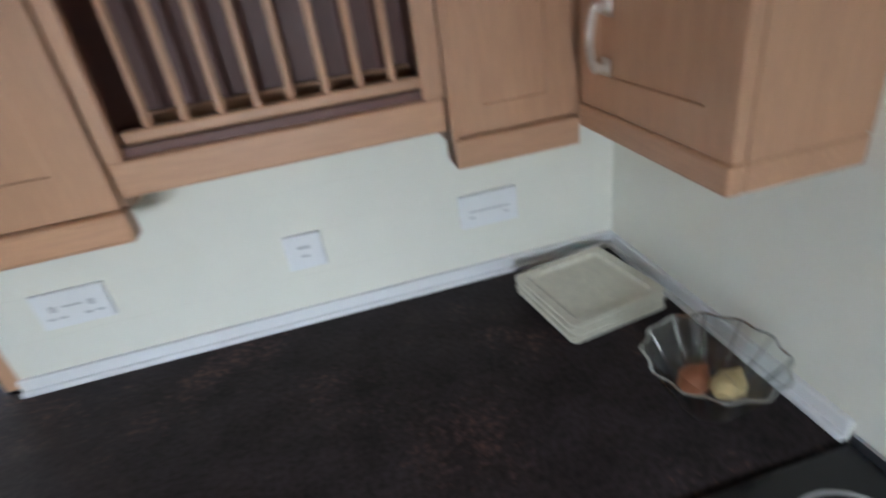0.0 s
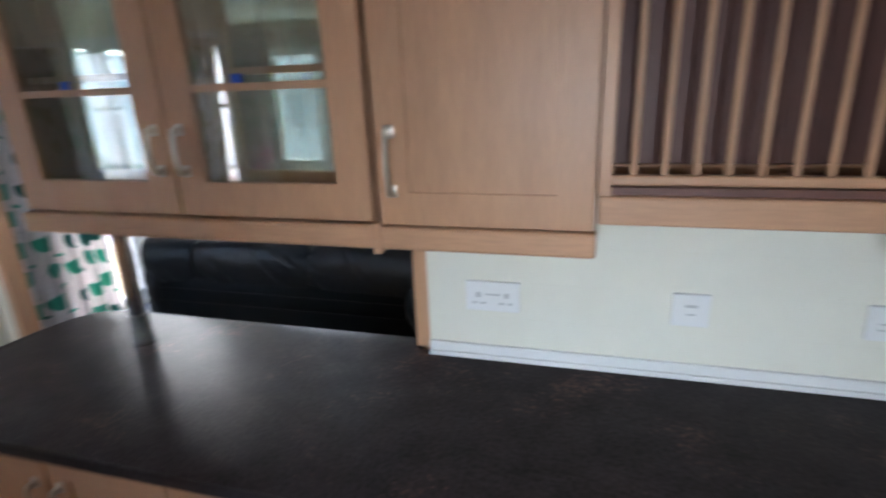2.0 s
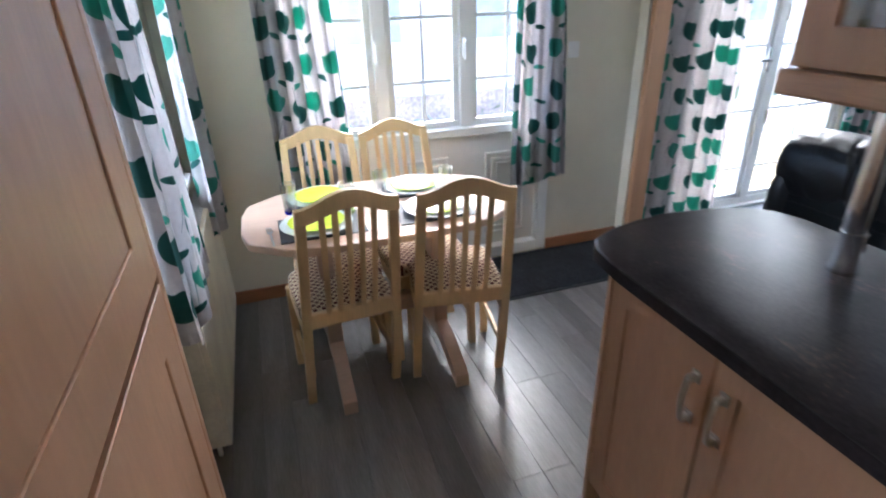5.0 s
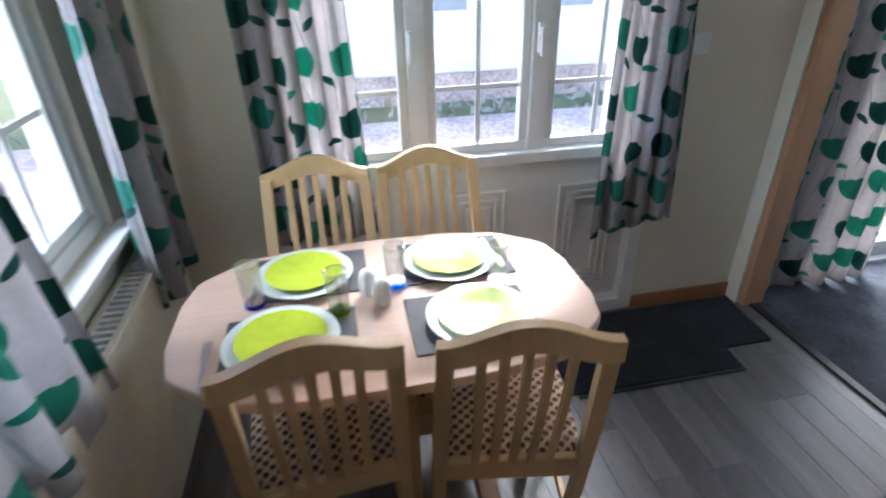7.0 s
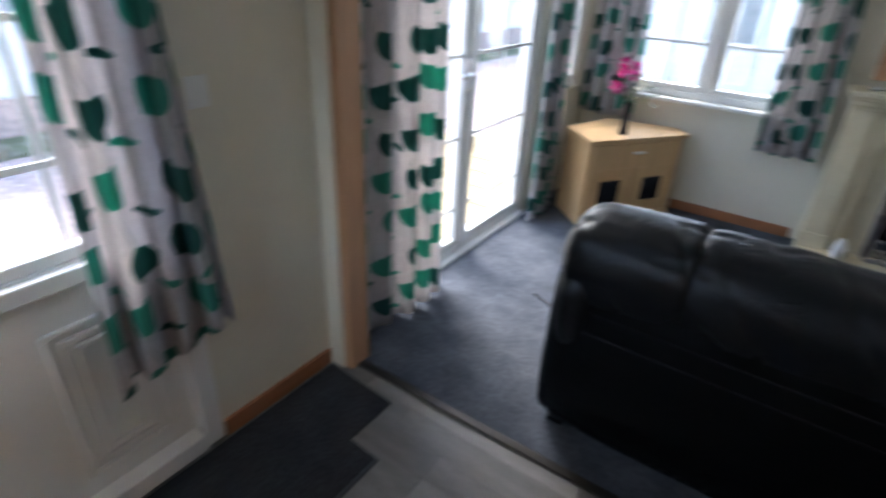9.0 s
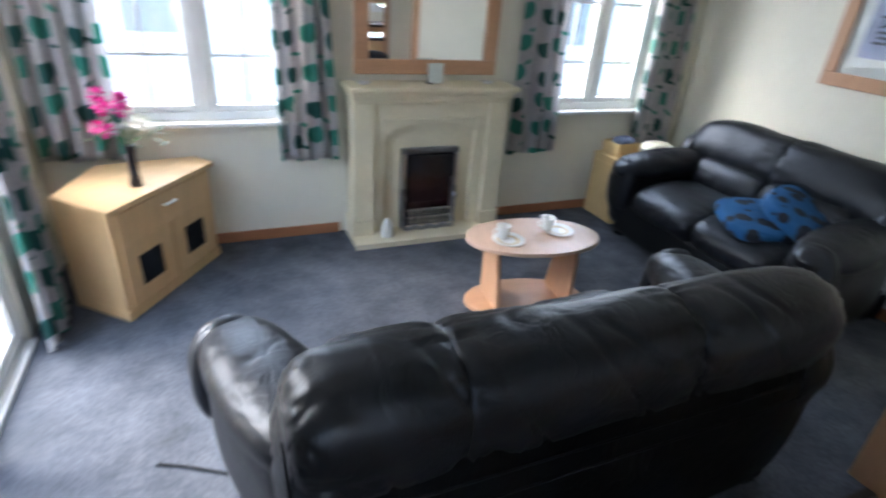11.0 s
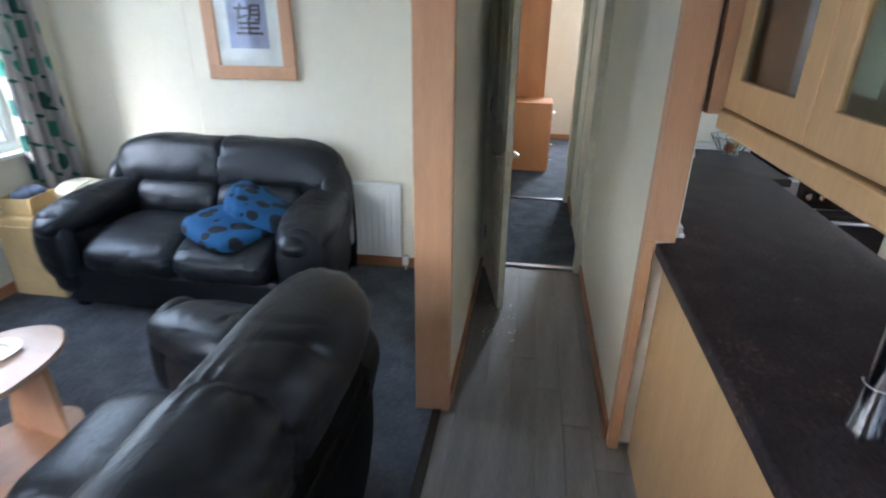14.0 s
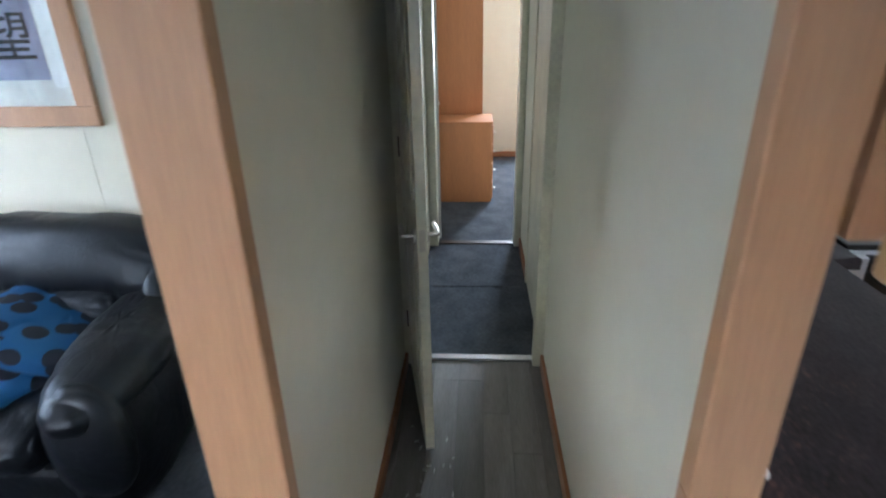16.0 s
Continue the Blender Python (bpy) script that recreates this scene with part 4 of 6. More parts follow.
part("body", boxes((0.0, 0.022, 1.345, 0.385, 0.204, 2.068)), BEECH, ce)
d = shaker_door(ce, 0.0, 0.385, 1.345, 2.06, 0.0, rail=0.06)
bow_handle(d, 0.095, 0.0, 1.42, 1.51)
part("pelmet", boxes((0.0, -0.004, 1.302, 0.387, 0.022, 1.344), (0.367, 0.022, 1.302, 0.387, 0.204, 1.344), bevel=0.005), BEECHX, ce)

bm = bmesh.new()
rod(bm, (0, 0, 0.03), (0, 0, 0.385), 0.025, n=20)
post = thing("chrome_post", "chrome tube post between worktop and wall cabinet", "post", (-1.40, 0.845, 0.91))
part("tube", bm, CHROME, post, "", True)
bm = bmesh.new()
lathe(bm, [(0, 0), (0.034, 0), (0.034, 0.012), (0.029, 0.03), (0.027, 0.10), (0, 0.10)])
part("collar", bm, CHROME, post, "", True)

# base units
bu = thing("base_cabinet", "beech base cabinet with two framed doors", "cabinet")
part("body", boxes((-1.66, 0.425, 0.10, -0.945, 0.99, 0.871)), BEECH, bu)
part("end_panel", boxes((-1.678, 0.402, 0.0, -1.661, 0.99, 0.871), bevel=0.002), BEECH, bu)
part("plinth", boxes((-1.65, 0.455, 0.0, -0.945, 0.985, 0.10)), BEECHX, bu)
for x0, x1, hx in ((-1.655, -1.305, -1.340), (-1.298, -0.948, -1.262)):
    d = shaker_door(bu, x0, x1, 0.11, 0.855, 0.402, rail=0.065)
    bow_handle(d, hx, 0.402, 0.66, 0.77)
dr = thing("drawer_cabinet", "beech drawer unit with shell cup pulls", "cabinet")
part("body", boxes((-0.943, 0.425, 0.10, -0.45, 0.99, 0.871)), BEECH, dr)
part("plinth", boxes((-0.943, 0.455, 0.0, -0.45, 0.985, 0.10)), BEECHX, dr)


def cup_pull(parent, x, y, z):
    bm = bmesh.new()
    n = 12
    rows = []
    for j in range(6):
        a = math.pi / 2 * j / 5
        rows.append([bm.verts.new((x + 0.045 * math.cos(math.pi * i / n) * math.cos(a), y - 0.024 * math.sin(a) - 0.001, z + 0.030 * math.sin(math.pi * i / n) * math.cos(a) * 1.1)) for i in range(n + 1)])
    for A, B in zip(rows[:-1], rows[1:]):
        for i in range(n):
            bm.faces.new((A[i], A[i + 1], B[i + 1], B[i]))
    bmesh.ops.solidify(bm, geom=bm.faces[:], thickness=0.002)
    part("cup_pull", bm, CHROME, parent, "polished metal cup pull", True)


for z0, z1 in ((0.655, 0.855), (0.415, 0.645), (0.11, 0.405)):
    d = part("drawer_front", boxes((-0.940, 0.402, z0, -0.453, 0.422, z1), bevel=0.003), BEECHX, dr)
    cup_pull(d, -0.70, 0.402, (z0 + z1) / 2 + 0.01)
b3 = thing("base_cabinet", "beech base cabinet with a plain door in the corner", "cabinet")
part("body", boxes((-0.447, 0.425, 0.10, 0.34, 0.96, 0.871)), BEECH, b3)
part("plinth", boxes((-0.447, 0.455, 0.0, 0.34, 0.955, 0.10)), BEECHX, b3)
d = shaker_door(b3, -0.445, 0.0, 0.11, 0.855, 0.402, rail=0.065)
bow_handle(d, -0.41, 0.402, 0.66, 0.77)
shaker_door(b3, 0.005, 0.335, 0.11, 0.855, 0.402, rail=0.065)
part("back_panel", boxes((-1.70, 0.992, 0.0, -0.546, 1.008, 0.871)), GOLDEN, bu, "plain beech panel on the lounge side")

# cooker against the side wall
ck = thing("cooker", "black and steel freestanding cooker with a row of knobs", "cooker", (0.42, 0.255, 0), -90)
part("body", boxes((0.0, 0.03, 0.08, 0.50, 0.52, 0.895), bevel=0.004), STEEL, ck)
part("hob", boxes((0.002, 0.03, 0.896, 0.498, 0.52, 0.916), bevel=0.004), BLACK, ck, "black glass hob")
part("control_panel", boxes((0.06, 0.0, 0.755, 0.50, 0.029, 0.885), bevel=0.004), BLACK, ck, "black control panel")
part("side_strip", boxes((0.0, 0.0, 0.755, 0.058, 0.029, 0.885), bevel=0.004), STEEL, ck)
dr2 = part("oven_door", boxes((0.0, 0.0, 0.10, 0.50, 0.028, 0.745), bevel=0.005), BLACK, ck, "black glass oven door")
bm = bmesh.new()
tube(bm, [(0.03, -0.035, 0.70), (0.47, -0.035, 0.70)], 0.010, 10)
for x in (0.05, 0.45):
    rod(bm, (x, 0.0, 0.70), (x, -0.045, 0.70), 0.008)
part("handle", bm, STEEL, dr2, "steel bar handle", True)
for k in range(7):
    bm = bmesh.new()
    x = 0.105 + 0.058 * k
    rod(bm, (x, 0.0, 0.82), (x, -0.022, 0.82), 0.017, 0.014, 16)
    box(bm, x - 0.004, -0.030, 0.805, x + 0.004, -0.020, 0.838, 0.001)
    part("knob", bm, CHROME, ck, "chrome knob", True)
for x, y in ((0.13, 0.16), (0.37, 0.16), (0.13, 0.40), (0.37, 0.40)):
    bm = bmesh.new()
    lathe(bm, [(0.075, 0.0), (0.080, 0.0), (0.080, 0.0012), (0.075, 0.0012), (0.075, 0.0)], (x, y, 0.9165), 28)
    part("hob_ring", bm, GREYP, ck)
part("top_strip", boxes((0.0, 0.521, 0.70, 0.50, 0.527, 0.93)), STEEL, ck)
# stacked square plates
sp = thing("stacked_plate", "square ivory plate in a stack on the worktop", "plate", (0.765, 0.748, 0.911), 8, "stack of square plates")


def square_plate(parent):
    bm = bmesh.new()
    rings = [(0.090, 0.0), (0.094, 0.003), (0.117, 0.011), (0.119, 0.015), (0.117, 0.0165), (0.098, 0.0145), (0.092, 0.009), (0.086, 0.0075)]
    prev = None
    for s, z in rings:
        r = 0.10 * s
        ring = []
        for cx, cy, a0 in ((1, 1, 0), (-1, 1, 90), (-1, -1, 180), (1, -1, 270)):
            for a in (0, 45, 90):
                t = radians(a0 + a)
                ring.append(bm.verts.new((cx * (s - r) + r * math.cos(t), cy * (s - r) + r * math.sin(t), z)))
        if prev:
            for k in range(12):
                bm.faces.new((prev[k], prev[(k + 1) % 12], ring[(k + 1) % 12], ring[k]))
        else:
            bm.faces.new(ring[::-1])
        prev = ring
    bm.faces.new(prev)
    return part("dish", bm, IVORY, parent)


square_plate(sp)
for k in range(1, 5):
    copy_thing(sp, pose(0.765 + 0.002 * (-1) ** k, 0.748 + 0.0015 * k, 0.911 + 0.0092 * k, 0, 0, 8 + 0.8 * (-1) ** k))

# glass bowl with shells
bw = thing("glass_bowl", "fluted clear glass bowl holding brown shells", "bowl", (0.81, 0.405, 0.911))
bm = bmesh.new()
n = 48
rings = []
for r, z in ((0.0, 0.004), (0.045, 0.003), (0.050, 0.0), (0.052, 0.012), (0.068, 0.040), (0.092, 0.080), (0.106, 0.102), (0.109, 0.105), (0.104, 0.1045), (0.088, 0.078), (0.063, 0.040), (0.046, 0.014), (0.0, 0.012)):
    if r == 0:
        rings.append([bm.verts.new((0, 0, z))])
    else:
        rings.append([bm.verts.new((r * (1 + 0.035 * math.cos(12 * 2 * math.pi * k / n)) * math.cos(2 * math.pi * k / n), r * (1 + 0.035 * math.cos(12 * 2 * math.pi * k / n)) * math.sin(2 * math.pi * k / n), z)) for k in range(n)])
for A, B in zip(rings[:-1], rings[1:]):
    for k in range(n):
        vs = list(dict.fromkeys((A[k % len(A)], A[(k + 1) % len(A)], B[(k + 1) % len(B)], B[k % len(B)])))
        if len(vs) > 2:
            bm.faces.new(vs)
part("bowl", bm, BOWLG, bw, "", True)
# thin tubes added along the flutes to give their highlights a shape
for k in range(12):
    bm = bmesh.new()
    a = 2 * math.pi * k / 12
    tube(bm, [(r * 1.035 * math.cos(a), r * 1.035 * math.sin(a), z) for r, z in ((0.053, 0.012), (0.0685, 0.040), (0.0925, 0.080), (0.1065, 0.102))], 0.0022, 6)
    part("ridge_glint", bm, GLINTG, bw, "", True)
bm = bmesh.new()
tube(bm, [(0.108 * (1 + 0.035 * math.cos(12 * q)) * math.cos(q), 0.108 * (1 + 0.035 * math.cos(12 * q)) * math.sin(q), 0.105) for q in [2 * math.pi * k / 72 for k in range(73)]], 0.0024, 6)
part("rim", bm, GLINTG, bw, "", True)
for k, (x, y, z, r, m_, nm) in enumerate(((-0.02, 0.015, 0.043, 0.028, NUT, "onion"), (0.028, -0.015, 0.042, 0.026, STRAW, "onion"), (0.0, -0.028, 0.058, 0.021, STRAW, "onion"))):
    bm = bmesh.new()
    lathe(bm, [(0, -r), (r * 0.6, -r * 0.82), (r, -r * 0.1), (r * 0.85, r * 0.5), (r * 0.35, r * 0.95), (r * 0.10, r * 1.25), (0, r * 1.3)], (0, 0, 0), 18)
    ob = tagged(part(nm, bm, m_, None, "", True), "papery brown onion in a glass bowl" if m_ is NUT else "pale papery onion in a glass bowl", "onion")
    ob.matrix_basis = pose(0.81 + x, 0.405 + y, 0.911 + z, 30 * k, 40, 60 * k)


def wall_socket(x, w, marks, label, cat):
    s = thing("wall_socket", label, cat, (x, 0.9655, 1.10))
    part("plate", boxes((0, -0.012, -0.043, w, 0, 0.043), bevel=0.004), WHITE, s)
    for a, b, ww, hh in marks:
        part("mark", boxes((a - ww / 2, -0.0135, b - hh / 2, a + ww / 2, -0.0122, b + hh / 2)), GREYP, s)
    return s


wall_socket(-0.385, 0.146, [(0.035, 0.005, 0.012, 0.014), (0.111, 0.005, 0.012, 0.014), (0.025, -0.018, 0.014, 0.005), (0.048, -0.018, 0.014, 0.005), (0.098, -0.018, 0.014, 0.005), (0.121, -0.018, 0.014, 0.005), (0.073, 0.007, 0.04, 0.004)], "white double power socket on the splashback", "socket")
wall_socket(0.135, 0.086, [(0.043, 0.012, 0.028, 0.007), (0.043, -0.010, 0.018, 0.004)], "white fused switch on the splashback", "switch")
wall_socket(0.545, 0.146, [(0.073, 0.0, 0.10, 0.003), (0.030, -0.015, 0.014, 0.004), (0.115, -0.015, 0.014, 0.004)], "white double switch plate on the splashback", "switch")

# tall units beside the camera's way
tu = thing("tall_cabinet", "tall beech larder cabinet with stacked framed doors", "cabinet")
part("body", boxes((-1.63, -1.29, 0.10, -0.83, -0.645, 2.15)), BEECH, tu)
part("end_panel", boxes((-1.660, -1.29, 0.0, -1.632, -0.622, 2.15), bevel=0.003), BEECH, tu)
part("plinth", boxes((-1.63, -1.28, 0.0, -0.83, -0.69, 0.10)), BEECHX, tu)
for z0, z1, h0 in ((0.11, 1.060, 0.94), (1.075, 2.14, 1.11)):
    d = shaker_door(tu, -1.628, -0.835, z0, z1, -0.622, 1, rail=0.10)
    bow_handle(d, -0.872, -0.622, h0 + 0.01, h0 + 0.085, 1, BRONZE)
fz = thing("fridge", "pale cream fridge freezer beside the larder", "fridge")
part("body", boxes((-0.815, -1.28, 0.05, -0.39, -0.70, 1.75), bevel=0.01), WHITE, fz)
for z0, z1 in ((0.06, 0.92), (0.94, 1.745)):
    d = part("door", boxes((-0.812, -0.70, z0, -0.393, -0.655, z1), bevel=0.010), IVORY, fz)
    part("handle", boxes((-0.80, -0.655, z1 - 0.30, -0.78, -0.63, z1 - 0.05), bevel=0.006), WHITE, d)
for x in (-0.77, -0.43):
    part("foot", boxes((x - 0.02, -1.2, 0, x + 0.02, -0.72, 0.05)), BLACK, fz)
sb = thing("base_cabinet", "beech sink base cabinet below the kitchen window", "cabinet")
part("body", boxes((-0.37, -1.29, 0.10, 0.94, -0.74, 0.871)), BEECH, sb)
part("plinth", boxes((-0.37, -1.28, 0.0, 0.94, -0.78, 0.10)), BEECHX, sb)
for x0 in (-0.365, 0.075, 0.515):
    d = shaker_door(sb, x0, x0 + 0.42, 0.11, 0.855, -0.718, 1)
    bow_handle(d, x0 + 0.04, -0.718, 0.66, 0.77, 1)
wt2 = thing("worktop", "dark brown speckled worktop below the kitchen window", "worktop")
part("top", boxes((-0.375, -1.298, 0.872, 0.948, -0.69, 0.91), bevel=0.008), WORKTOP, wt2)
white_window("window_5", "x", -1.30, -0.38, 0.34, 1.05, 1.70, [-0.02], [0, 0], [1.35])

# ---------------------------------------------------------------- dining corner


def curtain(name, axis, at, a0, a1, z0, z1, folds, label, spread=0.0, amp=0.036, side=1, seed=0, shift=0.0, hem=0.0):
    """A gathered hanging curtain with deep uneven folds; spread widens it and shift moves it sideways towards the hem."""
    t = thing(name, label, "curtain", group="poppy curtains")
    random.seed(seed)
    ph = [random.uniform(0, 6.28) for _ in range(5)]
    bm = bmesh.new()
    uvl = bm.loops.layers.uv.new("UVMap")
    nu, nv = folds * 18, 30
    tall = z1 - z0 > 0.4
    grid, cloth = [], None
    for j in range(nv + 1):
        v = j / nv
        mid = (a0 + a1) / 2 + shift * v
        half = (a1 - a0) / 2 * (1 + spread * v)
        row = []
        for i in range(nu + 1):
            u = i / nu
            # folds lie at uneven distances and drift a little on their way down
            w = u + 0.030 * math.sin(5.3 * u + ph[3]) + 0.012 * math.sin(2.1 * v + 7 * u + ph[4])
            f = 2 * math.pi * folds * w + ph[0] + 0.55 * math.sin(1.9 * v + ph[1])
            k = amp * (0.80 + 0.35 * v) * (0.78 + 0.34 * math.sin(7.5 * u + ph[2]))
            d = k * (math.sin(f) + 0.22 * math.sin(2 * f + ph[1]) + 0.10 * math.sin(3 * f + ph[2]))
            a = mid + (2 * u - 1) * half - (0.30 * k * math.sin(2 * f) if tall else 0.0)
            z = z1 + (z0 - z1) * v + (hem * (u - 0.5) + 0.012 * math.sin(f) + 0.006 * math.sin(11 * u + ph[4])) * v
            b = at + side * (amp * 1.75 + d)
            row.append([a, b, z, 0.0])
        for A, B in zip(row[:-1], row[1:]):
            B[3] = A[3] + math.hypot(B[0] - A[0], B[1] - A[1])
        if cloth is None:
            cloth = row[-1][3]
        grid.append([(bm.verts.new((a, b, z) if axis == "x" else (b, a, z)), c * cloth / row[-1][3] + seed * 0.77, z1 - z) for a, b, z, c in row])
    for A, B in zip(grid[:-1], grid[1:]):
        for i in range(nu):
            c = (A[i], A[i + 1], B[i + 1], B[i])
            f = bm.faces.new([q[0] for q in c])
            for lp, q in zip(f.loops, c):
                lp[uvl].uv = (q[1], -q[2])
    bmesh.ops.solidify(bm, geom=bm.faces[:], thickness=0.003)
    part("cloth", bm, CURTAIN, t, "", "all")
    bm = bmesh.new()
    lo, hi = min(a0, a1) - 0.03, max(a0, a1) + 0.03
    b = at + side * amp * 1.2
    rod(bm, (lo, b, z1 + 0.012) if axis == "x" else (b, lo, z1 + 0.012), (hi, b, z1 + 0.012) if axis == "x" else (b, hi, z1 + 0.012), 0.008)
    part("curtain_track", bm, WHITE, t, "", True)
    return t


LBL = "cream curtain with teal poppy-head print"
curtain("curtain", "y", XW + 0.02, -0.37, -0.03, 0.60, 1.80, 5, LBL + " beside the dining door", 0.12, seed=1, shift=0.03)
curtain("curtain", "y", XW + 0.02, 0.93, 1.20, 0.50, 1.80, 4, LBL + " on the dining door", 0.35, seed=2, shift=0.02, hem=0.05)
curtain("curtain", "x", YS + 0.055, -3.37, -3.05, 0.57, 1.90, 3, LBL + " in the dining corner", 0.10, seed=3, shift=0.02)
curtain("curtain", "x", YS + 0.055, -2.42, -2.00, 0.64, 1.90, 4, LBL + " by the side window", 0.35, seed=4, shift=-0.12)
curtain("curtain_pelmet", "y", XW + 0.03, -0.44, 1.30, 1.68, 1.84, 22, "gathered poppy-print curtain pelmet", 0.0, amp=0.018, seed=5)

# radiator under the side window
ra = thing("radiator", "cream panel radiator with a slotted top grille", "radiator", (-3.34, -0.782, 0.0))
part("panel", boxes((0, 0.075, 0.09, 1.10, 0.095, 0.71), (0, 0.0, 0.09, 1.10, 0.02, 0.71), (0, 0.02, 0.09, 0.012, 0.075, 0.71), (1.088, 0.02, 0.09, 1.10, 0.075, 0.71), bevel=0.003), GLOSS, ra)
for k in range(36):
    part("grille_slat", boxes((0.015 + 0.030 * k, 0.021, 0.695, 0.029 + 0.030 * k, 0.074, 0.712)), WHITE, ra)
part("pipe", boxes((0.05, 0.03, 0.0, 0.065, 0.045, 0.09), (1.03, 0.03, 0.0, 1.045, 0.045, 0.09)), WHITE, ra)

# dining table
tb = thing("dining_table", "pale wooden pedestal table with clipped rounded ends", "table", (-2.675, -0.008, 0))
TO = [(x, sy * y) for sy, xs in ((-1, 1), (1, -1)) for x, y in [(xs * a, b) for a, b in ((-0.335, 0.0), (-0.330, 0.20), (-0.305, 0.36), (-0.290, 0.395), (-0.215, 0.490), (-0.190, 0.510), (-0.09, 0.532), (0.09, 0.532), (0.190, 0.510), (0.215, 0.490), (0.290, 0.395), (0.305, 0.36), (0.330, 0.20))]]
bm = bmesh.new()
prism(bm, TO, 0.722, 0.750, 0.007)
part("tabletop", bm, TABLEW, tb, "", True)
part("apron", boxes((-0.20, -0.36, 0.66, 0.20, 0.36, 0.722), bevel=0.004), TABLEW, tb)
for y in (-0.24, 0.24):
    bm = bmesh.new()
    prism(bm, [(-0.055, y - 0.03), (0.055, y - 0.03), (0.055, y + 0.03), (-0.055, y + 0.03)], 0.10, 0.66, 0.004)
    part("pillar", bm, TABLEW, tb)
    for s in (-1, 1):
        bm = bmesh.new()
        pts = [(s * (0.03 + 0.30 * u), 0.14 - 0.115 * u ** 1.6) for u in (0, 0.2, 0.4, 0.6, 0.8, 1.0)]
        ring = [(x, z + 0.032) for x, z in pts] + [(x, max(z - 0.032, 0.0)) for x, z in pts[::-1]]
        a = [bm.verts.new((x, y - 0.028, z)) for x, z in ring]
        b = [bm.verts.new((x, y + 0.028, z)) for x, z in ring]
        bm.faces.new(a)
        bm.faces.new(b[::-1])
        for k in range(len(a)):
            bm.faces.new((a[k], a[(k + 1) % len(a)], b[(k + 1) % len(a)], b[k]))
        part("foot", bm, TABLEW, tb)
part("stretcher", boxes((-0.02, -0.215, 0.24, 0.02, 0.215, 0.32), bevel=0.004), TABLEW, tb)


def dining_chair(at, rz):
    """Faces +x: the seat runs forwards from the back at x = 0."""
    c = thing("dining_chair", "pale wooden slat-back dining chair with a spotted cloth seat", "chair", at, rz, "chairs round the dining table")

    def slab(pts, hw, th):
        """A bent bar through (x, y, z) points."""
        bm = bmesh.new()
        rings = []
        for p in pts:
            x, y, z = p
            rings.append([bm.verts.new((x + dx, y + dy, z)) for dx, dy in ((-th, -hw), (th, -hw), (th, hw), (-th, hw))])
        for A, B in zip(rings[:-1], rings[1:]):
            for k in range(4):
                bm.faces.new((A[k], A[(k + 1) % 4], B[(k + 1) % 4], B[k]))
        bm.faces.new(rings[0][::-1])
        bm.faces.new(rings[-1])
        bmesh.ops.bevel(bm, geom=[e for e in bm.edges if e.calc_length() > 0.03], offset=0.004, segments=2, affect="EDGES")
        return bm

    def bx(z):
        # the back leg stands under the seat and the back leans away from the table
        return 0.18 - 0.13 * min(z, 0.45) / 0.45 if z < 0.45 else 0.05 - 0.12 * (z - 0.45) / 0.5

    for s in (-1, 1):
        part("back_leg", slab([(bx(z), s * (0.205 - 0.045 * max(0, z - 0.1)), z) for z in (0.0, 0.2, 0.42, 0.6, 0.78, 0.905)], 0.019, 0.014), PINE, c, "", True)
        part("front_leg", slab([(0.47, s * 0.20, 0.0), (0.46, s * 0.195, 0.40)], 0.018, 0.018), PINE, c, "", True)
        part("side_rail", boxes((0.07, s * 0.19 - 0.011, 0.355, 0.45, s * 0.19 + 0.011, 0.415), bevel=0.003), PINE, c)
        part("stretcher", boxes((0.13, s * 0.195 - 0.009, 0.16, 0.455, s * 0.195 + 0.009, 0.19), bevel=0.003), PINE, c)
    part("front_rail", boxes((0.450, -0.18, 0.355, 0.472, 0.18, 0.415), bevel=0.003), PINE, c)
    part("back_rail", boxes((bx(0.45) - 0.012, -0.19, 0.425, bx(0.45) + 0.012, 0.19, 0.485), bevel=0.004), PINE, c)
    bm = bmesh.new()
    n = 14
    fr, bk = [], []
    for k in range(n + 1):
        u = -1 + 2 * k / n
        top = 0.915 + 0.050 * (0.5 + 0.5 * math.cos(math.pi * u)) ** 0.9
        bot = top - 0.045 - 0.012 * (1 - u * u)
        x = bx(0.92) - 0.004 - 0.014 * (1 - u * u)
        for lst, dx in ((fr, 0.013), (bk, -0.013)):
            lst.append((bm.verts.new((x + dx, 0.187 * u, top)), bm.verts.new((x + dx, 0.187 * u, bot))))
    for k in range(n):
        bm.faces.new((fr[k][0], fr[k + 1][0], fr[k + 1][1], fr[k][1]))
        bm.faces.new((bk[k][0], bk[k][1], bk[k + 1][1], bk[k + 1][0]))
        bm.faces.new((fr[k][0], bk[k][0], bk[k + 1][0], fr[k + 1][0]))
        bm.faces.new((fr[k][1], fr[k + 1][1], bk[k + 1][1], bk[k][1]))
    for k in (0, n):
        bm.faces.new((fr[k][0], fr[k][1], bk[k][1], bk[k][0]))
    part("top_rail", bm, PINE, c, "", True)
    for k in range(5):
        y = -0.096 + 0.048 * k
        part("slat", slab([(bx(z) - 0.010 * math.sin(math.pi * (z - 0.47) / 0.46), y, z) for z in (0.475, 0.6, 0.75, 0.905)], 0.0115, 0.006), PINE, c, "", True)
    bm = bmesh.new()
    puff(bm, (0.275, 0, 0.440), (0.205, 0.205, 0.034), p=6, nu=28, nv=10)
    part("seat", bm, SEATCLOTH, c, "spotted cream and maroon seat pad", "all")
    for o in c.children:
        o.data.transform(Matrix.Diagonal((1.0, 0.90, 1.025, 1.0)))
    return c


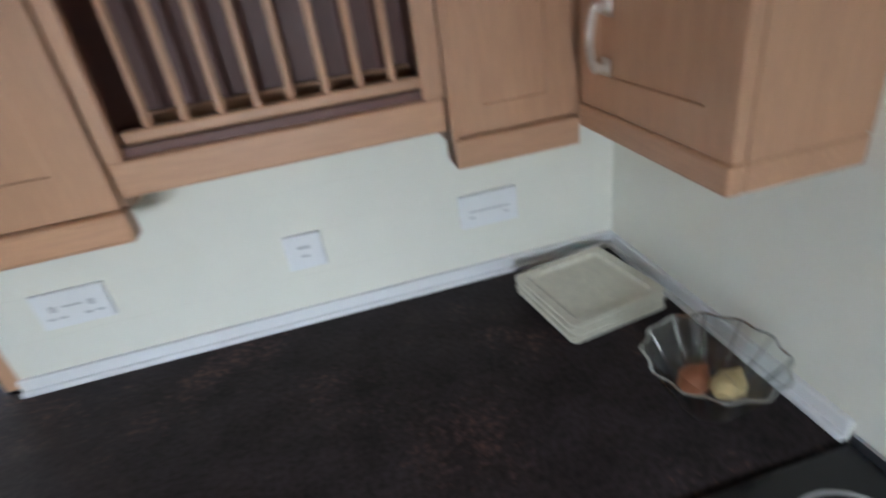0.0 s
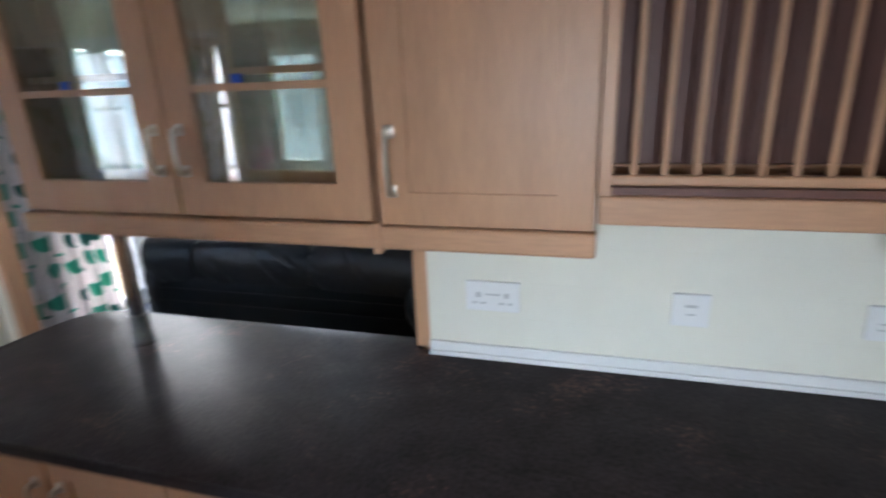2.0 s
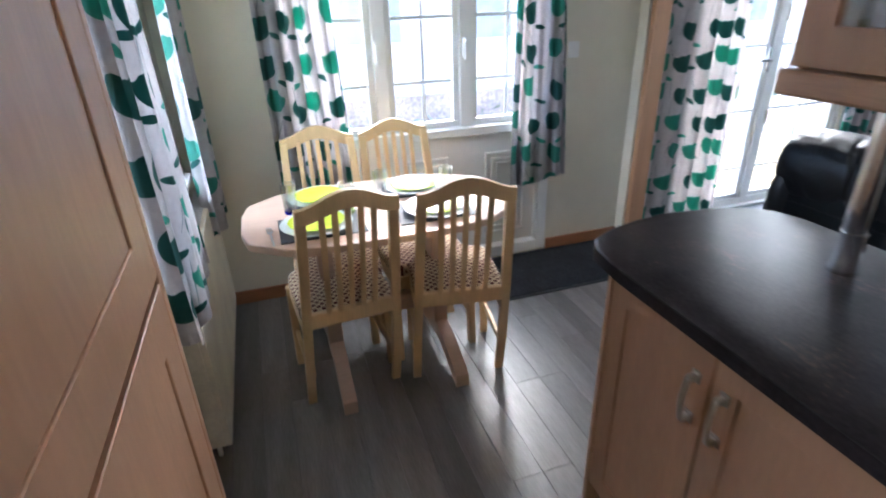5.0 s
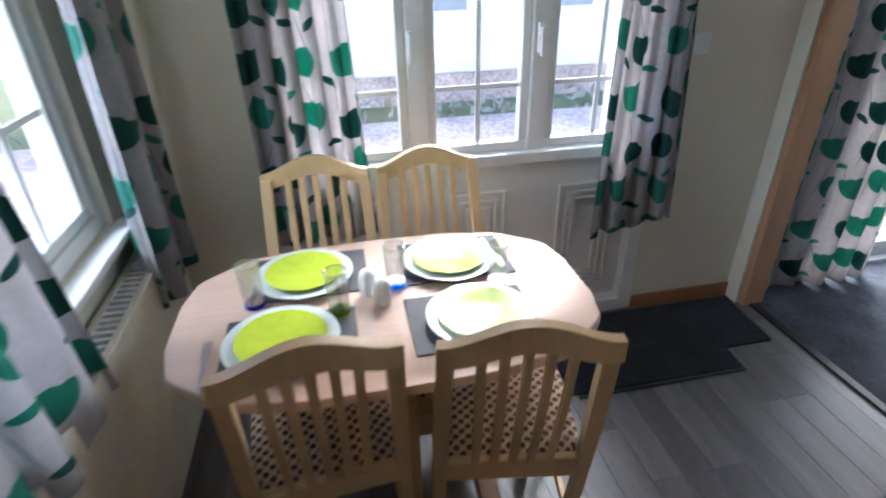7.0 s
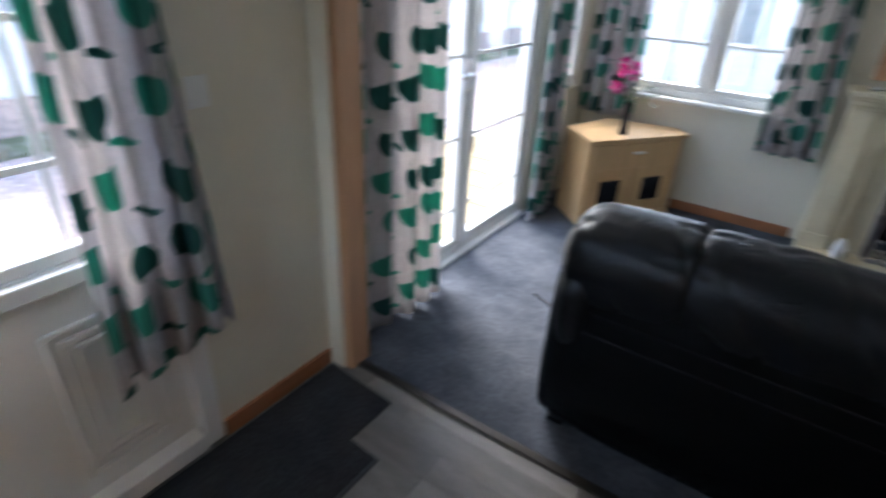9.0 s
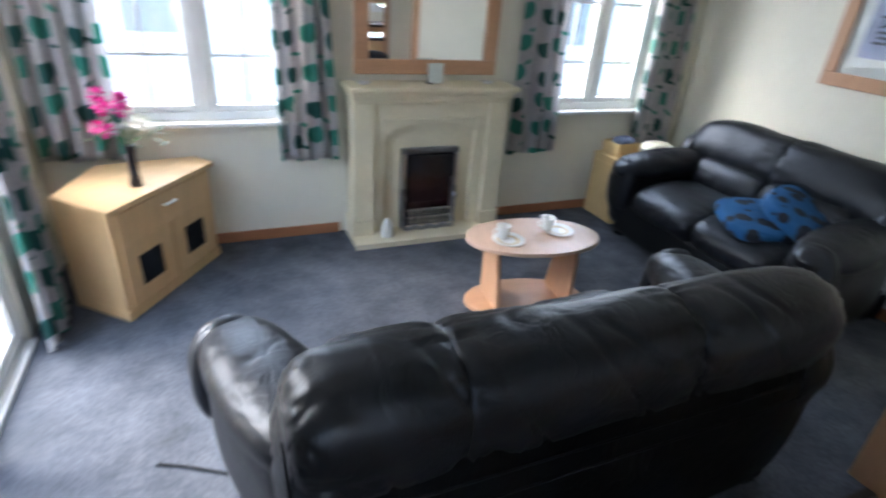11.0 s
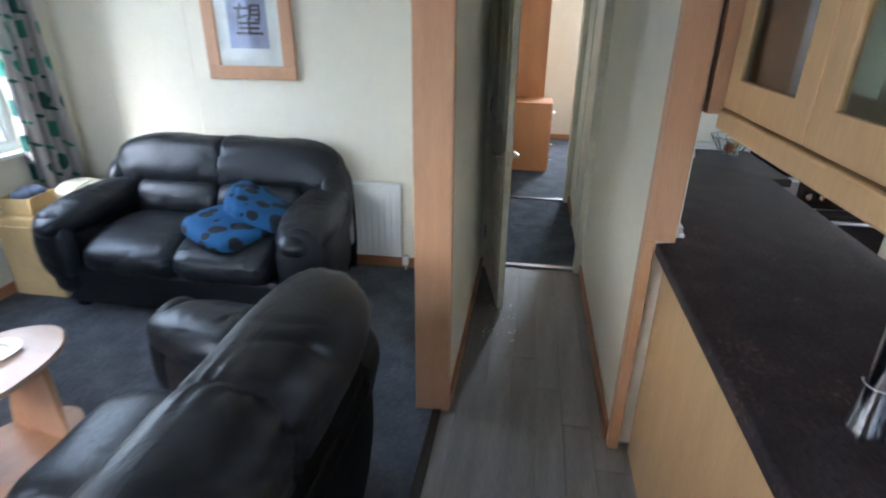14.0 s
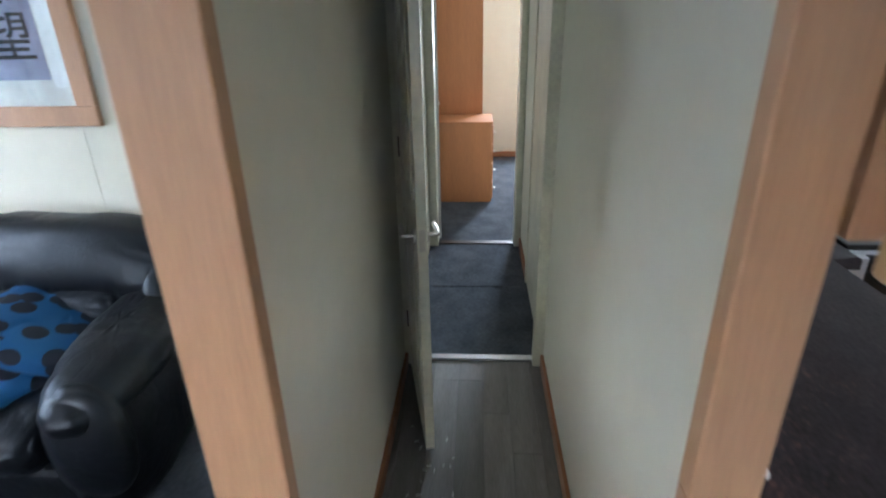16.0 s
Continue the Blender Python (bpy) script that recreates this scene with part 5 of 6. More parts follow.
ch = dining_chair((-2.310, -0.190, 0), 185)
copy_thing(ch, pose(-2.270, 0.218, 0, 0, 0, 170))
copy_thing(ch, pose(-3.100, -0.176, 0, 0, 0, -2))
copy_thing(ch, pose(-3.100, 0.192, 0, 0, 0, 2))


def dinner_setting(x, y, rz, mx, my):
    m = thing("placemat", "dark slate-coloured rectangular placemat on the table", "placemat", (mx, my, 0.7505), rz, "placemats")
    part("mat", boxes((-0.115, -0.155, 0, 0.115, 0.155, 0.004), bevel=0.001), SLATE, m)
    p = thing("dinner_plate", "pale grey round dinner plate on a placemat", "plate", (x, y, 0.755), 0, "dinner plates")
    bm = bmesh.new()
    lathe(bm, [(0, 0.0), (0.075, 0.0), (0.082, 0.004), (0.132, 0.016), (0.134, 0.018), (0.130, 0.0185), (0.085, 0.008), (0, 0.006)], n=40)
    part("dish", bm, CHINAG, p, "", True)
    q = thing("side_plate", "lime green round plate on a dinner plate", "plate", (x, y, 0.7625), 0, "green plates")
    bm = bmesh.new()
    lathe(bm, [(0, 0.0), (0.060, 0.0), (0.066, 0.003), (0.103, 0.016), (0.105, 0.018), (0.101, 0.018), (0.068, 0.008), (0, 0.005)], n=40)
    part("dish", bm, LIME, q, "", True)


dinner_setting(-2.825, -0.222, 0, -2.84, -0.205)
dinner_setting(-2.817, 0.188, 0, -2.835, 0.205)
dinner_setting(-2.535, -0.268, 0, -2.54, -0.25)
dinner_setting(-2.530, 0.203, 0, -2.54, 0.185)



def tumbler(x, y, gm, label):
    t = thing("tumbler", label, "glass", (x, y, 0.7505), 0, "tall tumblers")
    bm = bmesh.new()
    lathe(bm, [(0, 0.020), (0.022, 0.020), (0.0245, 0.03), (0.0275, 0.125), (0.030, 0.125), (0.0265, 0.018), (0.0265, 0.016), (0, 0.016)], n=24)
    part("glass", bm, TUMBLER, t, "", True)
    bm = bmesh.new()
    tube(bm, [(0.0288 * math.cos(2 * math.pi * k / 24), 0.0288 * math.sin(2 * math.pi * k / 24), 0.1255) for k in range(25)], 0.0013, 6)
    part("rim", bm, GLINTG, t, "", True)
    bm = bmesh.new()
    lathe(bm, [(0, 0.0), (0.022, 0.0), (0.026, 0.003), (0.0262, 0.014), (0, 0.0155)], n=24)
    part("base", bm, gm, t, "coloured glass base", True)


tumbler(-2.718, -0.347, BLUEG, "tall clear tumbler with a cobalt blue base")
tumbler(-2.637, -0.133, GREENG, "tall clear tumbler with a green base")
tumbler(-2.731, 0.023, SKYG, "tall clear tumbler with a sky blue base")
tumbler(-2.675, 0.291, PINKG, "tall clear tumbler with a pink base")
for x, y in ((-2.71, -0.056), (-2.656, -0.023)):
    s = thing("salt_shaker", "white china salt shaker on the table", "shaker", (x, y, 0.7505), 0, "salt and pepper")
    bm = bmesh.new()
    lathe(bm, [(0, 0), (0.018, 0), (0.021, 0.005), (0.0235, 0.03), (0.022, 0.055), (0.016, 0.070), (0.008, 0.076), (0, 0.077)], n=22)
    part("body", bm, CHINA, s, "", True)
    part("hole", boxes((-0.004, -0.0015, 0.0763, -0.001, 0.0015, 0.0778), (0.001, -0.0015, 0.0763, 0.004, 0.0015, 0.0778)), GREYP, s)


def cutlery(x, y, rz):
    f = thing("fork", "steel table fork beside a plate", "fork", (x, y, 0.7552), rz, "forks")
    bm = boxes((-0.09, -0.0035, 0, 0.03, 0.0035, 0.002), (0.03, -0.010, 0, 0.045, 0.010, 0.002))
    for k in (-1, 0, 1):
        box(bm, 0.045, k * 0.0075 - 0.0018, 0, 0.085, k * 0.0075 + 0.0018, 0.002)
    part("metal", bm, STEEL, f)


cutlery(-2.50, -0.435, 184)
cutlery(-2.84, 0.325, 5)

# doormats
m1 = thing("doormat", "dark grey ribbed doormat with a notched corner by the door", "mat")
bm = bmesh.new()
prism(bm, [(-3.40, 0.72), (-3.02, 0.70), (-2.93, 0.72), (-2.92, 1.455), (-3.05, 1.46), (-3.05, 1.695), (-3.40, 1.72)], 0.0, 0.012, 0.004)
part("mat_top", bm, MATC, m1)
part("edge_binding", boxes((-3.40, 0.705, 0.0, -2.93, 0.722, 0.010), (-2.922, 0.722, 0.0, -2.906, 1.455, 0.010), bevel=0.003), SLATE, m1)
sw = thing("wall_switch", "small white switch on the dining wall", "switch", (XW, 1.32, 1.22))
part("plate", boxes((0, -0.035, -0.043, 0.009, 0.035, 0.043), bevel=0.003), WHITE, sw)
part("rocker", boxes((0.009, -0.006, -0.012, 0.013, 0.006, 0.012), bevel=0.001), WHITE, sw)

# ---------------------------------------------------------------- lounge
curtain("curtain", "y", XL + 0.05, 1.90, 2.52, 0.02, 2.06, 5, LBL + " at the french doors", 0.05, amp=0.040, seed=6)
curtain("curtain", "y", XL + 0.05, 3.60, 3.92, 0.02, 2.06, 4, LBL + " beside the chest", 0.05, amp=0.034, seed=7)
curtain("curtain", "x", YN - 0.02, -3.46, -3.10, 0.62, 2.03, 4, LBL + " in the lounge corner", 0.1, seed=8, side=-1)
curtain("curtain", "x", YN - 0.02, -2.29, -2.00, 0.56, 2.03, 4, LBL + " at the lounge window", 0.2, seed=9, side=-1, shift=0.05)
curtain("curtain", "x", YN - 0.02, -0.66, -0.34, 0.53, 2.03, 4, LBL + " beside the fireplace", 0.2, seed=10, side=-1, shift=0.03)
curtain("curtain", "x", YN - 0.02, 0.42, 0.72, 0.55, 2.03, 4, LBL + " above the small sofa", 0.15, seed=11, side=-1, shift=0.05)
curtain("curtain_pelmet", "x", YN - 0.03, -3.48, -2.02, 1.97, 2.12, 18, "gathered poppy-print curtain pelmet", 0.0, amp=0.018, seed=12, side=-1)
curtain("curtain_pelmet", "x", YN - 0.03, -0.70, 0.74, 1.97, 2.12, 18, "gathered poppy-print curtain pelmet", 0.0, amp=0.018, seed=13, side=-1)


def cushion_part(name, parent, c, s, p=3.0, wob=0.008, seed=0.0, tilt=0.0, material=None, rz=0.0, roll=None, nu=72, nv=44):
    bm = bmesh.new()
    m = Matrix.Translation(c) @ Euler((radians(tilt), 0, radians(rz))).to_matrix().to_4x4()
    if roll is not None:
        roll_block(bm, (0, 0, 0), s, p, wob=wob, seed=seed, m=m, **roll)
    else:
        puff(bm, (0, 0, 0), s, p, nu, nv, wob, seed, m)
    return part(name, bm, material or LEATHER, parent, "", "all")


def leather_sofa(name, label, at, rz, width, seats, seed, seams, flare=0.0, fall=0.05):
    """Faces +y; the back stands along y = 0, x runs from 0 to width."""
    s = thing(name, label, "sofa", at, rz)
    part("base", boxes((0.06, 0.05, 0.03, width - 0.06, 0.86, 0.27), bevel=0.03), LEATHERB, s)
    bm = bmesh.new()
    n = 40
    prof = [(0.055, 0.03), (0.020, 0.10), (0.004, 0.22), (0.0, 0.34), (0.004, 0.46), (0.010, 0.55), (0.022, 0.64), (0.045, 0.70), (0.085, 0.735), (0.14, 0.72)]
    rows = []
    for k in range(n + 1):
        x = 0.02 + (width - 0.04) * k / n
        near = max(0.0, 1 - min(x, width - x) / 0.34)
        rows.append([bm.verts.new((x, y + 0.05 * near ** 2 + 0.004 * noise.noise(Vector((x * 5, z * 4, seed))), z - (fall + 0.03) * near ** 2 * (z / 0.73))) for y, z in prof])
    for A, B in zip(rows[:-1], rows[1:]):
        for j in range(len(prof) - 1):
            bm.faces.new((A[j], B[j], B[j + 1], A[j + 1]))
    bmesh.ops.solidify(bm, geom=bm.faces[:], thickness=0.02)
    part("back_panel", bm, LEATHERB, s, "plain stitched leather outer back", "all")
    for z, y in ((0.575, 0.010), (0.50, 0.004)):
        bm = bmesh.new()
        pts = []
        for k in range(25):
            x = 0.03 + (width - 0.06) * k / 24
            near = max(0.0, 1 - min(x, width - x) / 0.34)
            pts.append((x, y - 0.002 + 0.05 * near ** 2, z - (fall + 0.03) * near ** 2 * (z / 0.73)))
        tube(bm, pts, 0.004, 6)
        part("piping", bm, LEATHERB, s, "", True)
    arm = 0.24
    inner = (width - 2 * arm) / seats
    both = dict(sharp=(6.0, 6.0), pinch=(0.66, 0.66))
    for k in range(seats):
        cx = arm + inner * (k + 0.5)
        cushion_part("seat_cushion", s, (cx, 0.58, 0.335), (inner / 2 + 0.010, 0.350, 0.145), 2.25, 0.020, seed + k, roll=both)
        cushion_part("lumbar_cushion", s, (cx, 0.30, 0.52), (inner / 2 + 0.002, 0.12, 0.13), 2.3, 0.014, seed + 3 + k, 14, roll=dict(sharp=(7.0, 7.0), pinch=(0.45, 0.45)))
    for k in range(seats):
        x0, x1 = seams[k], seams[k + 1]
        first, last = k == 0, k == seats - 1
        ends = dict(sharp=(4.5 if first else 14.0, 4.5 if last else 14.0), pinch=(0.42 if first else 0.88, 0.42 if last else 0.88), drop=(fall if first else 0.0, fall if last else 0.0))
        cushion_part("back_cushion", s, ((x0 + x1) / 2, 0.170, 0.702), ((x1 - x0) / 2 + 0.004, 0.165, 0.195), 2.35, 0.019, seed + 7 + k, 12, roll=ends)
    for k in (0, 1):
        side = -1 if k == 0 else 1
        cx = (0.125 if k == 0 else width - 0.125) + side * flare * 0.30
        turn = -side * math.degrees(flare) * 0.9
        cushion_part("wing", s, (0.085 if k == 0 else width - 0.085, 0.20, 0.52), (0.085, 0.20, 0.24), 2.4, 0.012, seed + 23 + k, 16, rz=turn * 0.4)
        cushion_part("arm", s, (cx, 0.50, 0.29), (0.125, 0.40, 0.27), 3.4, 0.010, seed + 12 + k, rz=turn)
        cushion_part("arm_pad", s, (cx, 0.53, 0.535), (0.155, 0.42, 0.105), 2.3, 0.016, seed + 15 + k, -5, rz=turn)
        cushion_part("arm_front", s, (cx + side * flare * 0.37, 0.845, 0.38), (0.128, 0.075, 0.215), 2.4, 0.008, seed + 19 + k, rz=turn)
    for x in (0.10, width - 0.10):
        for y in (0.10, 0.80):
            part("foot", boxes((x - 0.03, y - 0.03, 0.0, x + 0.03, y + 0.03, 0.035)), BLACK, s)
    return s


leather_sofa("large_sofa", "black leather three-seat sofa with plump cushions, seen from behind", (-2.585, 1.93, 0.006), 0, 1.80, 3, 1.3, (0.03, 0.42, 1.13, 1.78), 0.31, 0.012)
leather_sofa("small_sofa", "black leather two-seat sofa against the lounge wall", (0.925, 2.56, 0.006), 90, 1.56, 2, 41.7, (0.05, 0.78, 1.51), 0.10)
c1 = thing("scatter_cushion", "blue cushion with black rings lying on the small sofa", "cushion", (0.50, 2.96, 0.545), 0, "blue cushions")
cushion_part("cover", c1, (0, 0, 0), (0.27, 0.26, 0.070), 3.2, 0.020, 3.0, 24, CUSHION, 18)
c2 = thing("scatter_cushion", "blue cushion with black rings lying on the sofa seat", "cushion", (0.30, 3.10, 0.50), 0, "blue cushions")
cushion_part("cover", c2, (0, 0, 0), (0.25, 0.23, 0.055), 3.2, 0.020, 9.0, 8, CUSHION, -24)

# coffee table
ct = thing("coffee_table", "oval beech coffee table with a lower shelf", "table", (-1.075, 3.40, 0.006), -8)


def oval(rx, ry, n=40):
    return [(rx * math.cos(2 * math.pi * k / n), ry * math.sin(2 * math.pi * k / n)) for k in range(n)]


bm = bmesh.new()
prism(bm, oval(0.385, 0.225), 0.398, 0.418, 0.006)
part("tabletop", bm, TABLEW, ct, "", True)
bm = bmesh.new()
prism(bm, oval(0.36, 0.20), 0.0, 0.022, 0.005)
part("shelf", bm, BEECHX, ct, "", True)
for s in (-1, 1):
    bm = bmesh.new()
    a = [bm.verts.new((s * x, y, z)) for x, y, z in ((0.20, -0.15, 0.022), (0.20, 0.15, 0.022), (0.225, 0.095, 0.398), (0.225, -0.095, 0.398))]
    b = [bm.verts.new((s * (x + 0.020), y, z)) for x, y, z in ((0.20, -0.15, 0.022), (0.20, 0.15, 0.022), (0.225, 0.095, 0.398), (0.225, -0.095, 0.398))]
    bm.faces.new(a)
    bm.faces.new(b[::-1])
    for k in range(4):
        bm.faces.new((a[k], a[(k + 1) % 4], b[(k + 1) % 4], b[k]))
    part("leg_panel", bm, BEECH, ct)


def cup_and_saucer(x, y, cx):
    s = thing("saucer", "white china saucer with a gilt pattern on the coffee table", "saucer", (x, y, 0.4245), 0, "tea saucers")
    bm = bmesh.new()
    lathe(bm, [(0, 0.0), (0.04, 0.0), (0.046, 0.003), (0.088, 0.012), (0.090, 0.014), (0.086, 0.014), (0.046, 0.006), (0, 0.004)], n=32)
    part("dish", bm, CHINA, s, "", True)
    bm = bmesh.new()
    lathe(bm, [(0.045, 0.0062), (0.060, 0.0085), (0.0605, 0.0088), (0.045, 0.0066)], n=32)
    part("motif", bm, STRAW, s, "gilt flower ring", True)
    c = thing("teacup", "white china teacup standing on a saucer", "cup", (x + cx, y + 0.035, 0.431), 0, "teacups")
    bm = bmesh.new()
    lathe(bm, [(0, 0.0), (0.024, 0.0), (0.026, 0.006), (0.034, 0.03), (0.039, 0.065), (0.041, 0.072), (0.038, 0.072), (0.035, 0.06), (0.030, 0.03), (0, 0.012)], n=28)
    part("bowl", bm, CHINA, c, "", True)
    bm = bmesh.new()
    tube(bm, [(-0.037, 0, 0.058), (-0.056, 0, 0.056), (-0.062, 0, 0.042), (-0.052, 0, 0.026), (-0.032, 0, 0.022)], 0.004, 6)
    part("handle", bm, CHINA, c, "", True)


cup_and_saucer(-1.255, 3.365, -0.015)
cup_and_saucer(-0.915, 3.405, -0.055)
ub = thing("tray", "small round wooden tray under a saucer", "tray", (-0.905, 3.395, 0.4175))
bm = bmesh.new()
lathe(bm, [(0, 0), (0.098, 0), (0.100, 0.003), (0.098, 0.006), (0, 0.006)], n=32)
part("disc", bm, BEECHX, ub, "", True)

# fireplace
FX, FY = -1.31, 4.555
fp = thing("fireplace", "cream stone fireplace surround with moulded mantel and arch", "fireplace", (FX, FY, 0.0))
part("hearth", boxes((-0.545, -0.325, 0.0, 0.545, 0.0, 0.045), bevel=0.005), STONE, fp)
part("back_panel", boxes((-0.40, -0.10, 0.045, 0.40, 0.0, 0.93)), STONE, fp)
for s in (-1, 1):
    lo, hi = sorted((s * 0.40, s * 0.535))
    part("column", boxes((lo, -0.19, 0.045, hi, 0.0, 0.93), bevel=0.006), STONE, fp)
    lo, hi = sorted((s * 0.39, s * 0.545))
    part("plinth_block", boxes((lo, -0.20, 0.045, hi, 0.0, 0.15), bevel=0.006), STONE, fp)
    lo, hi = sorted((s * 0.325, s * 0.40))
    part("inner_column", boxes((lo, -0.155, 0.045, hi, -0.095, 0.78), bevel=0.010), STONE, fp)
bm = bmesh.new()
n = 20
top, low = [], []
for k in range(n + 1):
    u = -1 + 2 * k / n
    zz = 0.70 + 0.075 * max(0.0, 1 - abs(u) ** 2.2) + (0.02 if abs(u) < 0.75 else 0)
    for lst, z in ((top, 0.93), (low, zz)):
        lst.append((bm.verts.new((0.40 * u, -0.165, z)), bm.verts.new((0.40 * u, -0.10, z))))
for k in range(n):
    bm.faces.new((top[k][0], top[k + 1][0], low[k + 1][0], low[k][0]))
    bm.faces.new((low[k][0], low[k + 1][0], low[k + 1][1], low[k][1]))
    bm.faces.new((top[k][0], top[k][1], top[k + 1][1], top[k + 1][0]))
part("arch", bm, STONE, fp)
part("arch_moulding", boxes((-0.335, -0.176, 0.815, 0.335, -0.164, 0.832), (-0.335, -0.176, 0.70, -0.318, -0.164, 0.815), (0.318, -0.176, 0.70, 0.335, -0.164, 0.815), bevel=0.004), STONE, fp)
for k, (g, z0, z1) in enumerate(((0.0, 0.93, 0.955), (0.018, 0.955, 0.985), (0.036, 0.985, 1.005), (0.060, 1.005, 1.035))):
    part("mantel_moulding" if k < 3 else "mantel_shelf", boxes((-0.535 - g * 0.6, -0.20 - g, z0, 0.535 + g * 0.6, 0.0, z1), bevel=0.006), STONE, fp)
ef = thing("electric_fire", "chrome-framed black electric fire with a bar grate", "electric fire", (FX + 0.01, FY - 0.105, 0.047))
part("frame", boxes((-0.205, -0.045, 0.0, -0.170, 0.0, 0.575), (0.170, -0.045, 0.0, 0.205, 0.0, 0.575), (-0.170, -0.045, 0.535, 0.170, 0.0, 0.575), bevel=0.008), PEWTER, ef)
for x in (-0.190, 0.190):
    part("frame_trim", boxes((x - 0.010, -0.050, 0.30, x + 0.010, -0.044, 0.54), bevel=0.002), SATIN, ef, "brass-coloured inlay")
part("hood", boxes((-0.169, -0.060, 0.37, 0.169, -0.003, 0.534), bevel=0.008), BLACK, ef)
part("fire_glass", boxes((-0.165, -0.020, 0.14, 0.165, -0.002, 0.36)), FIREGLOW, ef, "dark red fire glass")
for k in range(13):
    bm = bmesh.new()
    x = -0.15 + 0.025 * k
    rod(bm, (x, -0.072, 0.035), (x, -0.072, 0.145), 0.005, n=8)
    part("grate_bar", bm, CHROME, ef, "", True)
part("grate_rail", boxes((-0.175, -0.080, 0.142, 0.175, -0.062, 0.156), (-0.175, -0.080, 0.086, 0.175, -0.064, 0.096), (-0.175, -0.080, 0.022, 0.175, -0.062, 0.036), bevel=0.003), CHROME, ef)
part("base_tray", boxes((-0.19, -0.085, 0.0, 0.19, -0.046, 0.022), bevel=0.004), PEWTER, ef)
part("ash_pan", boxes((-0.164, -0.060, 0.022, 0.164, -0.004, 0.139)), BLACK, ef)
for x in (-0.187, 0.187):
    bm = bmesh.new()
    lathe(bm, [(0.0, 0.02), (0.020, 0.02), (0.020, 0.05), (0.013, 0.065), (0.011, 0.20), (0.014, 0.215), (0.020, 0.23), (0.013, 0.25), (0.0, 0.255)], (x, -0.058, 0), 14)
    part("column", bm, PEWTER, ef, "turned pewter column", True)
bm = bmesh.new()
tube(bm, [(0.16 * u, -0.088, 0.018 + 0.016 * math.cos(3 * math.pi * u)) for u in [k / 12 - 1 for k in range(25)]], 0.008, 6)
part("scroll", bm, PEWTER, ef, "scrolled pewter front rail", True)
og = thing("white_ornament", "small white china ornament on the hearth", "ornament", (FX - 0.315, FY - 0.235, 0.045))
bm = bmesh.new()
lathe(bm, [(0, 0), (0.036, 0), (0.042, 0.02), (0.040, 0.07), (0.024, 0.11), (0.012, 0.13), (0, 0.134)], n=22)
part("body", bm, CHINA, og, "", True)
mr = thing("wall_mirror", "wide beech-framed mirror above the mantel", "mirror", (FX, YN, 0))
part("frame", boxes((-0.485, -0.035, 1.075, 0.485, -0.004, 1.165), (-0.485, -0.035, 1.83, 0.485, -0.004, 1.92), (-0.485, -0.035, 1.165, -0.395, -0.004, 1.83), (0.395, -0.035, 1.165, 0.485, -0.004, 1.83), bevel=0.006), BEECHX, mr)
part("glass", boxes((-0.395, -0.016, 1.165, 0.395, -0.010, 1.83)), MIRROR, mr)
pf = thing("mantel_card", "small pale glass card holder on the mantel", "ornament", (FX + 0.02, FY - 0.11, 1.035), 6)
part("card", boxes((-0.055, -0.006, 0.0, 0.055, 0.006, 0.125), bevel=0.003), CHINAG, pf)
part("foot", boxes((-0.055, -0.03, 0.0, -0.035, 0.03, 0.008), bevel=0.002), BLACK, pf)
sh = thing("mantel_shell", "small white shell dish on the mantel", "ornament", (FX + 0.40, FY - 0.10, 1.035))
bm = bmesh.new()
lathe(bm, [(0, 0), (0.03, 0), (0.045, 0.012), (0.042, 0.013), (0.028, 0.005), (0, 0.004)], n=20)
part("dish", bm, CHINA, sh, "", True)
copy_thing(sh, pose(FX - 0.45, FY - 0.12, 1.035))

# corner chest with a vase
cs = thing("corner_chest", "light beech corner chest with one drawer and glazed doors", "chest")
F0, F1 = Vector((-3.12, 3.77)), Vector((-2.69, 4.40))
along = (F1 - F0).normalized()
inw = Vector((-along.y, along.x))
LEN = (F1 - F0).length
ORI = Matrix(((along.x, inw.x, 0, F0.x), (along.y, inw.y, 0, F0.y), (0, 0, 1, 0.006), (0, 0, 0, 1)))
cs.matrix_basis = ORI


def chest_outline(g):
    inv = ORI.inverted()
    pts = [F0 - along * g - inw * g, F1 + along * g - inw * g, Vector((-2.76, YN - 0.03)), Vector((-3.25, YN - 0.12)), Vector((-3.38, 4.0))]
    return [tuple((inv @ Vector((p.x, p.y, 0)))[:2]) for p in pts]


PALE = mat("pale_beech_veneer", (0.60, 0.40, 0.20), rough=0.4, vary=0.07, scale=3, stretch=(6, 6, 0.8))
for nm, g, z0, z1 in (("plinth", 0.008, 0.0, 0.05), ("body", 0.0, 0.05, 0.57), ("top", 0.022, 0.57, 0.598)):
    bm = bmesh.new()
    prism(bm, chest_outline(g), z0, z1, 0.004 if nm != "body" else 0)
    part(nm, bm, PALE, cs)
d = part("drawer_front", boxes((0.03, -0.014, 0.39, LEN - 0.03, -0.001, 0.56), bevel=0.003), PALE, cs)
bm = bmesh.new()
rod(bm, (LEN / 2 - 0.03, -0.014, 0.50), (LEN / 2 - 0.03, -0.032, 0.50), 0.006)
rod(bm, (LEN / 2 + 0.03, -0.014, 0.50), (LEN / 2 + 0.03, -0.032, 0.50), 0.006)
tube(bm, [(LEN / 2 - 0.04, -0.034, 0.50), (LEN / 2 + 0.04, -0.034, 0.50)], 0.008)
part("handle", bm, CHINA, d, "pale bar handle", True)
